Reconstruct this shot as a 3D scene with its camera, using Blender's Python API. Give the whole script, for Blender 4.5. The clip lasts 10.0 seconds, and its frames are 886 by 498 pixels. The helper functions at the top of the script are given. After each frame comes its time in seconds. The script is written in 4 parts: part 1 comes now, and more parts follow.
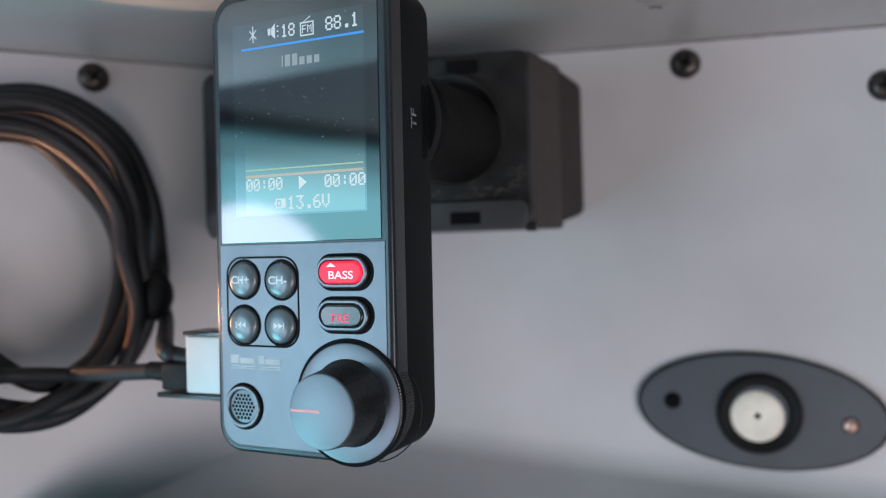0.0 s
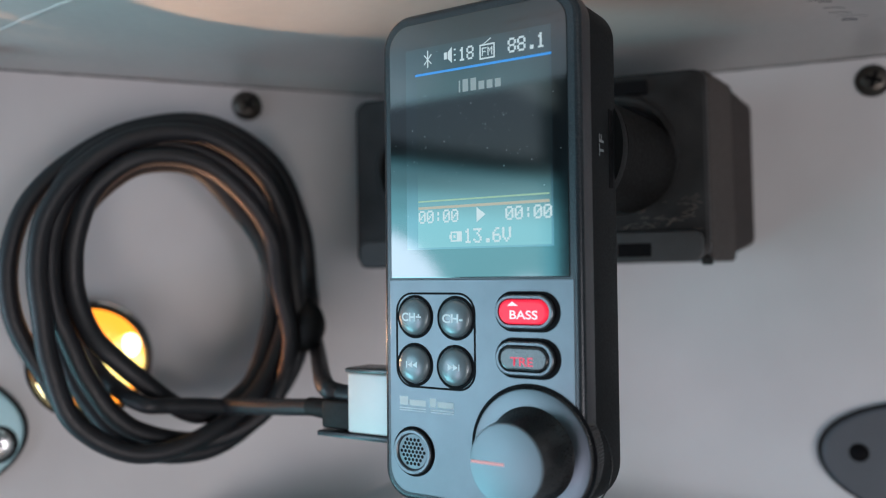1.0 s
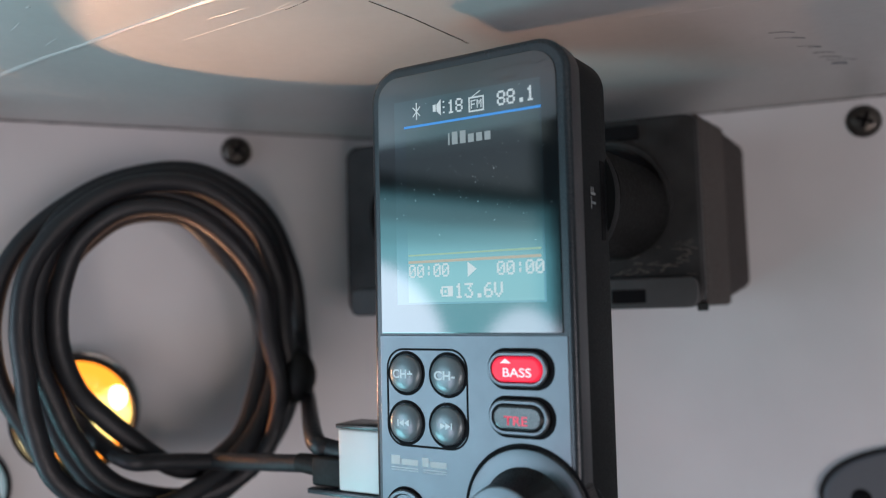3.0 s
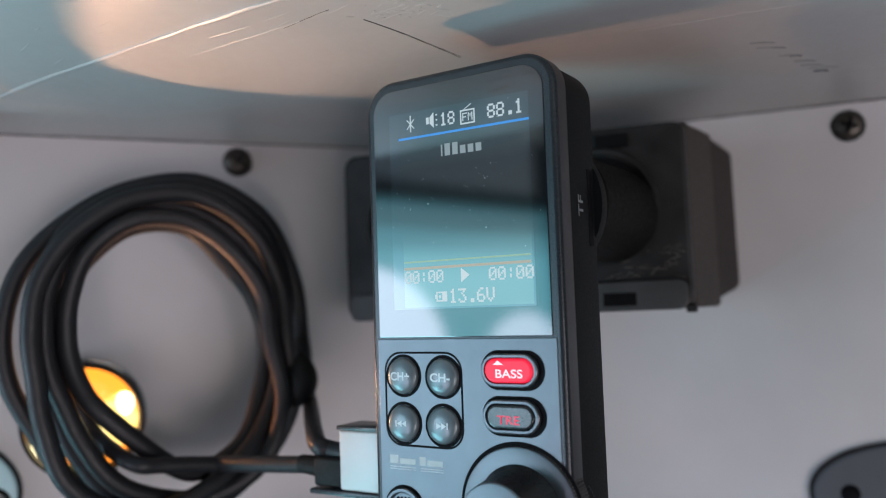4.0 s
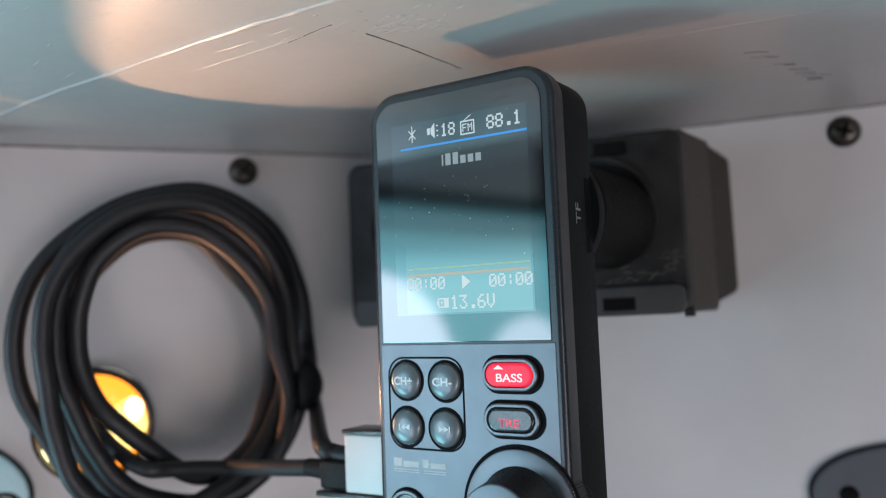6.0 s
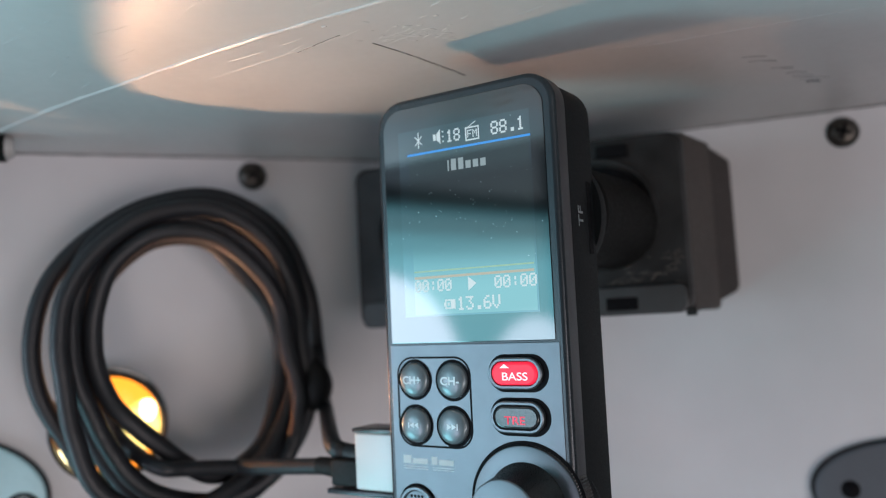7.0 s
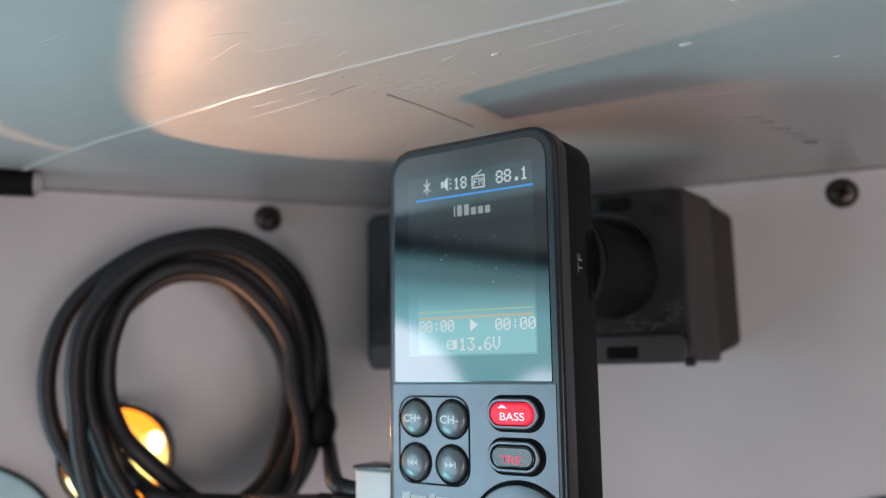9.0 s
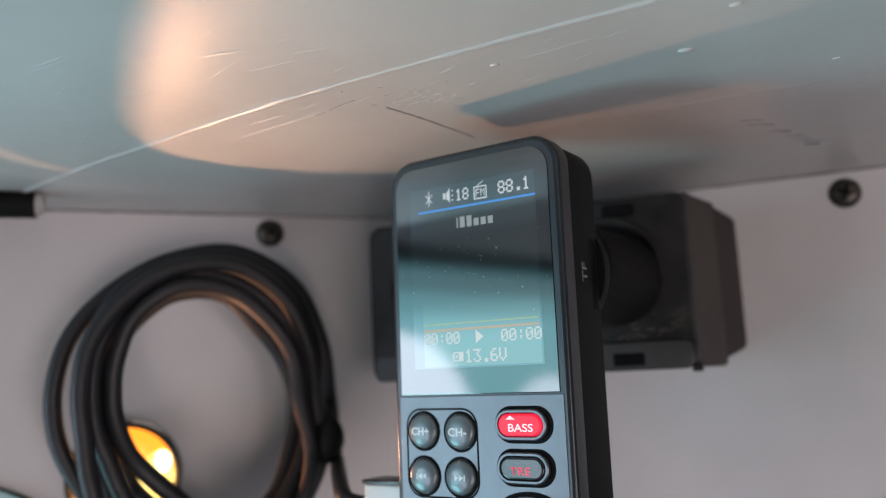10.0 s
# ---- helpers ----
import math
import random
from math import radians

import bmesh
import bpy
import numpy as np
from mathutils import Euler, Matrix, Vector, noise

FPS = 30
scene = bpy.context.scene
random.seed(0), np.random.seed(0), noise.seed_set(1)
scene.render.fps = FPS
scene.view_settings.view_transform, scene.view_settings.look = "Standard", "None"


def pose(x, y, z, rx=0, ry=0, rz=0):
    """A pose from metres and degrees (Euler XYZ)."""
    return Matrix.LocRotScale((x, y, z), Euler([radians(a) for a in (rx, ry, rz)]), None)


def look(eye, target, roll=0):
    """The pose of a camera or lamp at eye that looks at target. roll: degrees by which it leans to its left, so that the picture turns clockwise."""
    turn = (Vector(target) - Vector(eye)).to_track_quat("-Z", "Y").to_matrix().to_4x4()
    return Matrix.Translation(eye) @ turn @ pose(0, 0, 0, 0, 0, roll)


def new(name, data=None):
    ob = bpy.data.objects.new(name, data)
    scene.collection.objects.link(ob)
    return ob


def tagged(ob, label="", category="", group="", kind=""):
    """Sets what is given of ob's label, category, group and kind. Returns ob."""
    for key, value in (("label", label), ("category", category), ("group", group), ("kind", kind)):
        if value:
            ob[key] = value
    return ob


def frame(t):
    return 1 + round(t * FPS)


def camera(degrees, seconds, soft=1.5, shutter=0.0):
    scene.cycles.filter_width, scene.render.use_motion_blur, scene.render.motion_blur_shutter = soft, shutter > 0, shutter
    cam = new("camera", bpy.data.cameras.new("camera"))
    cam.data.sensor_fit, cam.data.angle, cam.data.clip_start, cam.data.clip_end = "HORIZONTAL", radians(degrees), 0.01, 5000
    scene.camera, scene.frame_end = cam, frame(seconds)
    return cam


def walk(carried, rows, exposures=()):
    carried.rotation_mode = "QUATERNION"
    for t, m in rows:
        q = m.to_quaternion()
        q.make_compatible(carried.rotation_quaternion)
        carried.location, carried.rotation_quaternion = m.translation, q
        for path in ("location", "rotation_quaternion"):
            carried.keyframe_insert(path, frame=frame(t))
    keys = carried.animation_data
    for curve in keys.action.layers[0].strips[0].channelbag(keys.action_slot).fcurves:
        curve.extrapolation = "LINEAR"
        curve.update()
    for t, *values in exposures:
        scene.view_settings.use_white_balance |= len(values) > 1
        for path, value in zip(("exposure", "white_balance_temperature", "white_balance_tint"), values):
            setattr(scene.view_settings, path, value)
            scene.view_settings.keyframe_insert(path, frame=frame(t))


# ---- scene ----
# Lengths below are in centimetres unless a name says otherwise; part() brings meshes to metres.
cam = camera(57.4, 10.0, soft=1.15)
cam.data.dof.use_dof, cam.data.dof.focus_distance, cam.data.dof.aperture_fstop = True, 0.1385, 11.5
PATH = [
    (0, 0.06870, -0.13741, -0.00793, 12.366, 0.452, -1.661),
    (0.2, 0.07288, -0.14364, -0.01207, 14.725, 0.577, -1.355),
    (0.3, 0.07488, -0.14857, -0.01012, 16.288, 0.704, -1.353),
    (0.4, 0.07441, -0.14678, -0.00730, 17.578, 0.762, -1.360),
    (0.5, 0.07312, -0.14377, -0.00679, 18.354, 0.945, -1.402),
    (0.7, 0.06272, -0.13561, -0.00647, 19.114, 1.405, -1.395),
    (0.8, 0.05936, -0.13432, -0.00652, 19.075, 1.316, -1.395),
    (0.9, 0.05616, -0.13121, -0.00553, 19.453, 1.890, -0.926),
    (1, 0.05339, -0.13098, -0.00496, 19.731, 2.156, -0.979),
    (1.2, 0.05170, -0.13117, -0.00442, 20.155, 2.053, -0.864),
    (1.5, 0.05204, -0.12858, -0.00195, 20.248, 2.371, -0.824),
    (1.7, 0.05194, -0.12746, -0.00141, 20.010, 2.806, -0.904),
    (2, 0.05225, -0.12739, -0.00126, 19.559, 3.258, -0.933),
    (2.2, 0.05249, -0.12749, -0.00144, 19.265, 3.655, -1.004),
    (2.5, 0.05246, -0.12730, -0.00059, 19.227, 3.958, -1.232),
    (4, 0.05637, -0.13340, -0.00054, 19.399, 4.493, -2.317),
    (4.5, 0.05688, -0.13434, -0.00075, 19.560, 4.694, -2.386),
    (5, 0.05741, -0.13539, -0.00094, 19.585, 4.833, -2.354),
    (5.5, 0.05756, -0.13521, -0.00035, 19.585, 4.813, -2.421),
    (7, 0.05928, -0.14054, -0.00031, 20.062, 4.900, -3.085),
    (7.5, 0.05861, -0.14052, -0.00029, 20.339, 5.019, -2.999),
    (7.8, 0.05929, -0.13843, 0.00065, 20.536, 5.048, -3.277),
    (8, 0.05959, -0.13877, -0.00010, 20.836, 5.155, -3.328),
    (8.1, 0.06000, -0.13720, -0.00300, 20.970, 5.820, -2.600),
    (8.2, 0.06000, -0.13600, -0.00430, 20.870, 5.770, -1.700),
    (8.3, 0.05932, -0.13514, -0.01024, 20.861, 6.136, 0.049),
    (8.4, 0.05992, -0.13967, -0.00876, 20.858, 6.815, 0.744),
    (8.5, 0.05989, -0.14128, -0.00978, 20.842, 7.789, 0.802),
    (8.6, 0.06066, -0.14270, -0.00718, 20.819, 8.134, 0.470),
    (8.7, 0.06181, -0.14404, -0.00420, 20.974, 8.259, -0.452),
    (8.8, 0.06216, -0.14545, -0.00281, 20.946, 8.248, -0.912),
    (9, 0.06275, -0.14550, -0.00258, 20.870, 8.557, -1.161),
    (9.1, 0.06220, -0.14528, -0.00249, 20.734, 8.843, -1.215),
    (9.2, 0.06231, -0.14491, -0.00201, 20.732, 8.840, -1.398),
    (9.3, 0.06280, -0.14442, -0.00227, 20.908, 8.997, -1.792),
    (9.5, 0.06233, -0.14505, -0.00205, 20.858, 9.021, -2.243),
    (10, 0.06245, -0.14526, -0.00179, 21.014, 9.126, -2.624),
]
walk(cam, [(t, pose(x, y, z, 90 + pitch, 0, yaw) @ pose(0, 0, 0, 0, 0, roll)) for t, x, y, z, yaw, pitch, roll in PATH],
     exposures=[(0.0, 0.25, 5880, 6), (0.2, 0.41, 5840, 6), (0.3, 0.39, 5780, 0), (0.5, 0.29, 5800, 0), (1.0, 0.15, 5880, 3), (1.5, 0.08, 5990, 7), (2.5, 0.07, 6130, 8), (4.0, 0.05, 5940, 7), (5.0, 0.1, 5980, 6), (7.0, 0.18, 5980, 5), (8.5, 0.06, 6110, 7), (9.5, 0.05, 6460, 11), (10.0, 0.05, 6360, 10)])

# ---- light ----
world = bpy.data.worlds.new("sky")
scene.world = world
world.use_nodes = True
sky = world.node_tree.nodes.new("ShaderNodeTexSky")
sky.sky_type = "NISHITA"
sky.sun_disc = False
sky.sun_elevation = radians(35)
sky.sun_rotation = radians(200)
world.node_tree.links.new(sky.outputs[0], world.node_tree.nodes["Background"].inputs[0])
world.node_tree.nodes["Background"].inputs[1].default_value = 0.05


def window_light(name, eye, target, width, height, watts, color):
    data = bpy.data.lights.new(name, "AREA")
    data.shape, data.size, data.size_y = "RECTANGLE", width, height
    data.energy, data.color = watts, color
    ob = new(name, data)
    ob.matrix_world = look(eye, target)
    return ob


# daylight in assumed, unseen window openings of the cabin: a teal pane, a bright part of sky in it, the rear and door
# panes
TEAL_SKY = (0.29, 0.84, 0.97)
for z, high, watts in ((-0.105, 0.39, 2.25), (0.105, 0.03, 0.12), (0.14, 0.04, 0.075)):
    window_light("daylight_side", (-0.735, -0.77, z), (0.5, -0.77, z), 0.48, high, watts, TEAL_SKY)
# pale strip added only for the grey reflection across the display's top
upper = window_light("upper_reflection_light", (-0.735, -0.75, 0.37), (0.5, -0.75, 0.37), 0.60, 0.10, 0.09, (0.86, 1.0, 0.96))
upper.matrix_world = upper.matrix_world @ pose(0, 0, 0, 0, 0, -10)
window_light("daylight_side_low", (-0.735, -0.30, -0.58), (0.5, -0.30, -0.58), 0.42, 0.52, 8.8, (0.40, 0.88, 0.95))
for y, z, wide, high, watts in ((-0.57, -0.085, 0.32, 0.30, 1.25), (-0.90, -0.105, 0.22, 0.20, 0.45)):
    cloud = window_light("daylight_cloud", (-0.725, y, z), (0.5, y, z), wide, high, watts, (1.0, 0.86, 1.0))
    cloud.data.shape = "ELLIPSE"
# rear-left fill, added to brighten the side panel
window_light("fill_rear_left", (-0.58, -0.985, -0.42), (-0.58, 1.0, -0.42), 0.28, 0.50, 2.7, (1.0, 0.86, 1.0))
window_light("daylight_rear", (0.60, -0.985, -0.52), (0.60, 1.0, -0.52), 0.28, 0.44, 3.7, (1.0, 0.80, 0.72))
window_light("daylight_door", (0.785, -0.64, -0.22), (-1.0, -0.64, -0.22), 0.26, 0.40, 2.8, (1.0, 0.84, 0.84))


# the amber lamp's bulb and the bright spot that its lens throws
def amber_light(watts, size, color):
    data = bpy.data.lights.new("amber_light", "AREA")
    data.shape, data.size, data.energy, data.color = "DISK", size, watts, color
    return new("amber_light", data)


bulb_light = amber_light(0.004, 0.010, (1.0, 0.36, 0.13))
bulb_light.data.spread = radians(80)
spot_light = amber_light(0.052, 0.004, (1.0, 0.48, 0.25))
spot_light.data.spread = radians(94)


# ---- materials ----
def nodes_of(name):
    m = bpy.data.materials.new(name)
    m.use_nodes = True
    return m, m.node_tree.nodes, m.node_tree.links, m.node_tree.nodes["Principled BSDF"]


def surface(name, color, rough=0.5, metal=0.0, spread=0.12, grain=0.0002, scale=900.0, blotch=60.0, coat=0.0, specular=0.5, rough_spread=0.1):
    """A procedural surface: blotches in the colour and gloss, fine grain in the relief."""
    m, n, links, b = nodes_of(name)
    co = n.new("ShaderNodeTexCoord")
    big, fine = n.new("ShaderNodeTexNoise"), n.new("ShaderNodeTexNoise")
    big.inputs["Scale"].default_value, big.inputs["Detail"].default_value = blotch, 6
    fine.inputs["Scale"].default_value, fine.inputs["Detail"].default_value = scale, 4
    for tex in (big, fine):
        links.new(co.outputs["Object"], tex.inputs["Vector"])
    ramp = n.new("ShaderNodeMapRange")
    ramp.inputs["From Min"].default_value, ramp.inputs["From Max"].default_value = 0.3, 0.7
    ramp.inputs["To Min"].default_value, ramp.inputs["To Max"].default_value = 1 - spread, 1 + spread
    links.new(big.outputs["Fac"], ramp.inputs["Value"])
    mul = n.new("ShaderNodeVectorMath")
    mul.operation = "SCALE"
    mul.inputs[0].default_value = color
    links.new(ramp.outputs[0], mul.inputs["Scale"])
    links.new(mul.outputs[0], b.inputs["Base Color"])
    gloss = n.new("ShaderNodeMapRange")
    gloss.inputs["From Min"].default_value, gloss.inputs["From Max"].default_value = 0.3, 0.7
    gloss.inputs["To Min"].default_value, gloss.inputs["To Max"].default_value = max(rough - rough_spread, 0.02), min(rough + rough_spread, 1.0)
    links.new(fine.outputs["Fac"], gloss.inputs["Value"])
    links.new(gloss.outputs[0], b.inputs["Roughness"])
    b.inputs["Metallic"].default_value, b.inputs["Coat Weight"].default_value = metal, coat
    b.inputs["Specular IOR Level"].default_value = specular
    if grain:
        bump = n.new("ShaderNodeBump")
        bump.inputs["Strength"].default_value, bump.inputs["Distance"].default_value = 0.35, grain
        links.new(fine.outputs["Fac"], bump.inputs["Height"])
        links.new(bump.outputs[0], b.inputs["Normal"])
    return m


def lit(name, color, strength, base=(0.02, 0.02, 0.02), rough=0.4):
    m, n, links, b = nodes_of(name)
    b.inputs["Base Color"].default_value = (*base, 1)
    b.inputs["Roughness"].default_value = rough
    b.inputs["Emission Color"].default_value = (*color, 1)
    b.inputs["Emission Strength"].default_value = strength
    return m


WALL = surface("satin_wall_paint", (0.55, 0.54, 0.545), 0.42, spread=0.05, grain=0.000015, scale=1500, blotch=32)
CEILING = surface("glossy_shelf_paint", (0.47, 0.465, 0.455), 0.36, specular=0.55, spread=0.07, grain=0.00009, scale=420, blotch=30, rough_spread=0.05)
LOWER = surface("grey_lower_panel", (0.52, 0.51, 0.51), 0.55, spread=0.05, grain=0.00004, scale=1500, blotch=25)
CABIN = surface("dark_cabin_lining", (0.12, 0.115, 0.115), 0.8, spread=0.15, grain=0.0005, scale=200, blotch=6)
BODY = surface("satin_black_plastic", (0.009, 0.0105, 0.0115), 0.5, spread=0.12, grain=0.000002, scale=5000, blotch=120, specular=0.07)
FRAME = surface("graphite_frame_lacquer", (0.028, 0.030, 0.035), 0.36, metal=0.15, spread=0.08, grain=0.000001, scale=6000, blotch=150, specular=0.45)
FACE = surface("dark_grey_face_lacquer", (0.122, 0.138, 0.153), 0.38, metal=0.8, spread=0.06, grain=0, scale=3000, blotch=150, rough_spread=0.03)
BEZEL = surface("grey_bezel_lacquer", (0.024, 0.029, 0.034), 0.28, metal=0.35, spread=0.05, grain=0.000001, scale=7000, blotch=150)
KEY = surface("black_key_plastic", (0.15, 0.185, 0.20), 0.36, metal=0.4, spread=0.06, grain=0.000001, scale=6000, blotch=200, coat=0.2)
PILL = surface("glossy_black_pill_plastic", (0.014, 0.016, 0.018), 0.22, spread=0.03, grain=0, scale=6000, blotch=200, coat=0.2)
GAP = surface("deep_black_gap", (0.004, 0.004, 0.005), 0.7, spread=0.1, grain=0, specular=0.1)
KNOB = surface("black_knob_plastic", (0.011, 0.011, 0.012), 0.3, spread=0.1, grain=0.000001, scale=5000, blotch=200, coat=0.25)
CAP = surface("anodised_knob_cap", (0.16, 0.19, 0.21), 0.47, metal=0.8, spread=0.02, grain=0, scale=7000, blotch=200)
SOCKET = surface("worn_black_nylon", (0.020, 0.0205, 0.021), 0.48, spread=0.55, grain=0.00012, scale=1400, blotch=110, specular=0.25)
LIP = surface("blue_grey_worn_nylon", (0.042, 0.044, 0.046), 0.5, spread=0.25, grain=0.00008, scale=1400, blotch=110)
SCUFF = surface("pale_scuffed_nylon", (0.10, 0.082, 0.072), 0.8, spread=0.3, grain=0.00005, scale=1400, blotch=200)
SOCKET_SIDE = surface("matt_brown_black_plastic", (0.050, 0.041, 0.037), 0.75, spread=0.15, grain=0.0001, scale=1200, blotch=60)
CABLE = surface("black_cable_rubber", (0.010, 0.011, 0.014), 0.50, specular=0.48, spread=0.2, grain=0.00001, scale=1500, blotch=90)
RUBBER = surface("black_rubber", (0.009, 0.009, 0.009), 0.6, specular=0.22, spread=0.2, grain=0.00005, scale=1500)
STEEL = surface("bright_steel", (0.55, 0.55, 0.54), 0.22, metal=1.0, spread=0.1, grain=0.00002, scale=2500)
DARK_STEEL = surface("blackened_screw_steel", (0.075, 0.068, 0.06), 0.34, metal=0.8, spread=0.3, grain=0.00005, scale=2500, blotch=300)
SHELL = surface("polished_plug_shell", (0.60, 0.60, 0.59), 0.42, metal=0.12, spread=0.04, grain=0, rough_spread=0.02)
PLATE = surface("charcoal_plate_plastic", (0.062, 0.071, 0.084), 0.5, spread=0.1, grain=0.00004, scale=1800, blotch=70)
SEAL = surface("ivory_nylon", (0.84, 0.79, 0.66), 0.5, spread=0.12, grain=0.00003, scale=1800, blotch=160)
CHROME = surface("chrome_ring", (0.62, 0.62, 0.62), 0.15, metal=1.0, spread=0.05, grain=0)
PLUG = surface("dull_black_plug", (0.006, 0.006, 0.0058), 0.6, specular=0.10, spread=0.2, grain=0.00003, scale=1500)
TEAL = surface("teal_plastic", (0.05, 0.30, 0.32), 0.4, spread=0.1, grain=0.00005, scale=900)
ORANGE = surface("orange_plastic", (0.62, 0.20, 0.04), 0.45, spread=0.15, grain=0.00005, scale=900)
BROWN = surface("brown_leather", (0.05, 0.02, 0.012), 0.5, spread=0.2, grain=0.0001, scale=900)
PRINT = surface("pale_print", (0.55, 0.58, 0.58), 0.6, spread=0.05, grain=0)
FLANK_PRINT = surface("grey_print", (0.22, 0.24, 0.25), 0.5, spread=0.05, grain=0)
POINTER = surface("pink_pointer_paint", (0.85, 0.34, 0.32), 0.5, spread=0.05, grain=0)
KEY_PRINT = lit("key_legend", (0.62, 0.78, 0.85), 0.20, (0.40, 0.45, 0.46))
RED_KEY = lit("red_lit_key", (1.0, 0.012, 0.05), 0.72, (0.42, 0.012, 0.03), 0.5)
RED_LEGEND = lit("red_legend", (1.0, 0.04, 0.12), 0.55, (0.4, 0.02, 0.03))
WHITE_LEGEND = lit("white_legend", (1.0, 0.62, 0.68), 0.7, (0.6, 0.5, 0.5))
PIXEL = lit("white_pixels", (0.82, 0.90, 0.92), 0.6)
PIXEL_DIM = lit("dim_pixels", (0.84, 0.94, 0.93), 0.63)
NAME = lit("name_pixels", (0.72, 0.84, 0.86), 0.30)
BLUE_LINE = lit("blue_line", (0.05, 0.32, 0.85), 0.75)
GREEN_LINE = lit("green_line", (0.56, 0.82, 0.50), 0.50)
TAN_LINE = lit("tan_line", (0.75, 0.66, 0.48), 0.52)


def glass_front():
    """Black gloss glass over the whole display opening."""
    m, n, links, b = nodes_of("black_display_glass")
    b.inputs["Base Color"].default_value = (0.004, 0.005, 0.006, 1)
    b.inputs["Roughness"].default_value = 0.06
    b.inputs["IOR"].default_value = 1.55
    b.inputs["Coat Weight"].default_value = 1.0
    b.inputs["Coat Roughness"].default_value = 0.055
    return m


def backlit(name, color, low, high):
    """The lit panel under gloss glass; its glow runs from dark above to pale below."""
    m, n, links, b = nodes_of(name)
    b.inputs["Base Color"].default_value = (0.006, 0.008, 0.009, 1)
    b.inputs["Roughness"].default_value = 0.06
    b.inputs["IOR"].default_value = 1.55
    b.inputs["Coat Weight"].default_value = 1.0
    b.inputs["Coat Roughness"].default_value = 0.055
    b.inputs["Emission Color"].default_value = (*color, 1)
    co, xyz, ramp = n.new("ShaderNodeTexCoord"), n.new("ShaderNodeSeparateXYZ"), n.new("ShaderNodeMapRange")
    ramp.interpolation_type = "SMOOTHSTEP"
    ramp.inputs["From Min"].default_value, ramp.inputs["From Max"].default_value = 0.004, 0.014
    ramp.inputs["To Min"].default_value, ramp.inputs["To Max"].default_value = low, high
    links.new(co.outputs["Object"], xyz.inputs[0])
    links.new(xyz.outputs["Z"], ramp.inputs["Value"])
    # paler head band: a reflection on the glass put into the panel's glow
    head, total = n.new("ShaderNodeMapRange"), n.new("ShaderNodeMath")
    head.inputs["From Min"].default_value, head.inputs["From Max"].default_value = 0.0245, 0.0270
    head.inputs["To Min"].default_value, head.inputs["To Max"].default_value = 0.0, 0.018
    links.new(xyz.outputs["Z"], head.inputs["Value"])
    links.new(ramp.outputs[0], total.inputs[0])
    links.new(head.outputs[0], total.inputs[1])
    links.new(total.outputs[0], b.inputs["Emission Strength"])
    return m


GLASS = glass_front()
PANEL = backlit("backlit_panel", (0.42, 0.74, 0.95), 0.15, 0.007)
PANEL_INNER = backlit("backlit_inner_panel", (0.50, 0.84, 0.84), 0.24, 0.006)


def amber_lens():
    """Lit amber plastic, paler towards its bright spot."""
    m, n, links, b = nodes_of("glowing_amber_lens")
    co, tex, ramp = n.new("ShaderNodeTexCoord"), n.new("ShaderNodeTexNoise"), n.new("ShaderNodeValToRGB")
    far, add = n.new("ShaderNodeVectorMath"), n.new("ShaderNodeMath")
    tex.inputs["Scale"].default_value = 160
    links.new(co.outputs["Object"], tex.inputs["Vector"])
    far.operation = "DISTANCE"
    far.inputs[1].default_value = (0.0075, -0.0105, -0.0005)
    links.new(co.outputs["Object"], far.inputs[0])
    add.operation = "MULTIPLY_ADD"
    links.new(far.outputs["Value"], add.inputs[0])
    add.inputs[1].default_value = 62.0
    links.new(tex.outputs["Fac"], add.inputs[2])
    links.new(add.outputs[0], ramp.inputs[0])
    ramp.color_ramp.elements[0].position, ramp.color_ramp.elements[0].color = 0.78, (1.0, 0.74, 0.20, 1)
    ramp.color_ramp.elements[1].position, ramp.color_ramp.elements[1].color = 1.0, (0.95, 0.27, 0.02, 1)
    links.new(ramp.outputs[0], b.inputs["Emission Color"])
    b.inputs["Emission Strength"].default_value = 2.1
    b.inputs["Base Color"].default_value = (0.7, 0.25, 0.03, 1)
    b.inputs["Roughness"].default_value = 0.12
    return m


AMBER = amber_lens()
HOT = lit("amber_glint_glow", (1.0, 0.80, 0.42), 4.0, (1, 0.8, 0.5))


# ---- mesh tools ----
def finish(name, bm, material, smooth=True):
    bmesh.ops.recalc_face_normals(bm, faces=bm.faces)
    for v in bm.verts:
        v.co *= 0.01
    me = bpy.data.meshes.new(name)
    bm.to_mesh(me)
    bm.free()
    me.materials.append(material)
    if smooth:
        me.shade_smooth()
        me.set_sharp_from_angle(angle=radians(38))
        for p in me.polygons:
            p.use_smooth = p.loop_total <= 4
    return me


def part(name, bm, material, parent=None, label="", smooth=True):
    ob = new(name, finish(name, bm, material, smooth))
    ob.parent = parent
    if label:
        tagged(ob, label)
    return ob


def thing(name, m, label, category, group="", kind=""):
    ob = new(name)
    ob.empty_display_size = 0.01
    ob.matrix_world = m
    return tagged(ob, label, category, group, kind)


def cm(x, y, z, rx=0, ry=0, rz=0):
    return pose(0.01 * x, 0.01 * y, 0.01 * z, rx, ry, rz)


def ring_faces(bm, rings, close_first=True, close_last=True, wrap=True):
    made = [[bm.verts.new(p) for p in ring] for ring in rings]
    for a, b in zip(made, made[1:]):
        n = len(a)
        for i in range(n if wrap else n - 1):
            bm.faces.new((a[i], a[(i + 1) % n], b[(i + 1) % n], b[i]))
    if close_first:
        bm.faces.new(made[0][::-1])
    if close_last:
        bm.faces.new(made[-1])
    return made


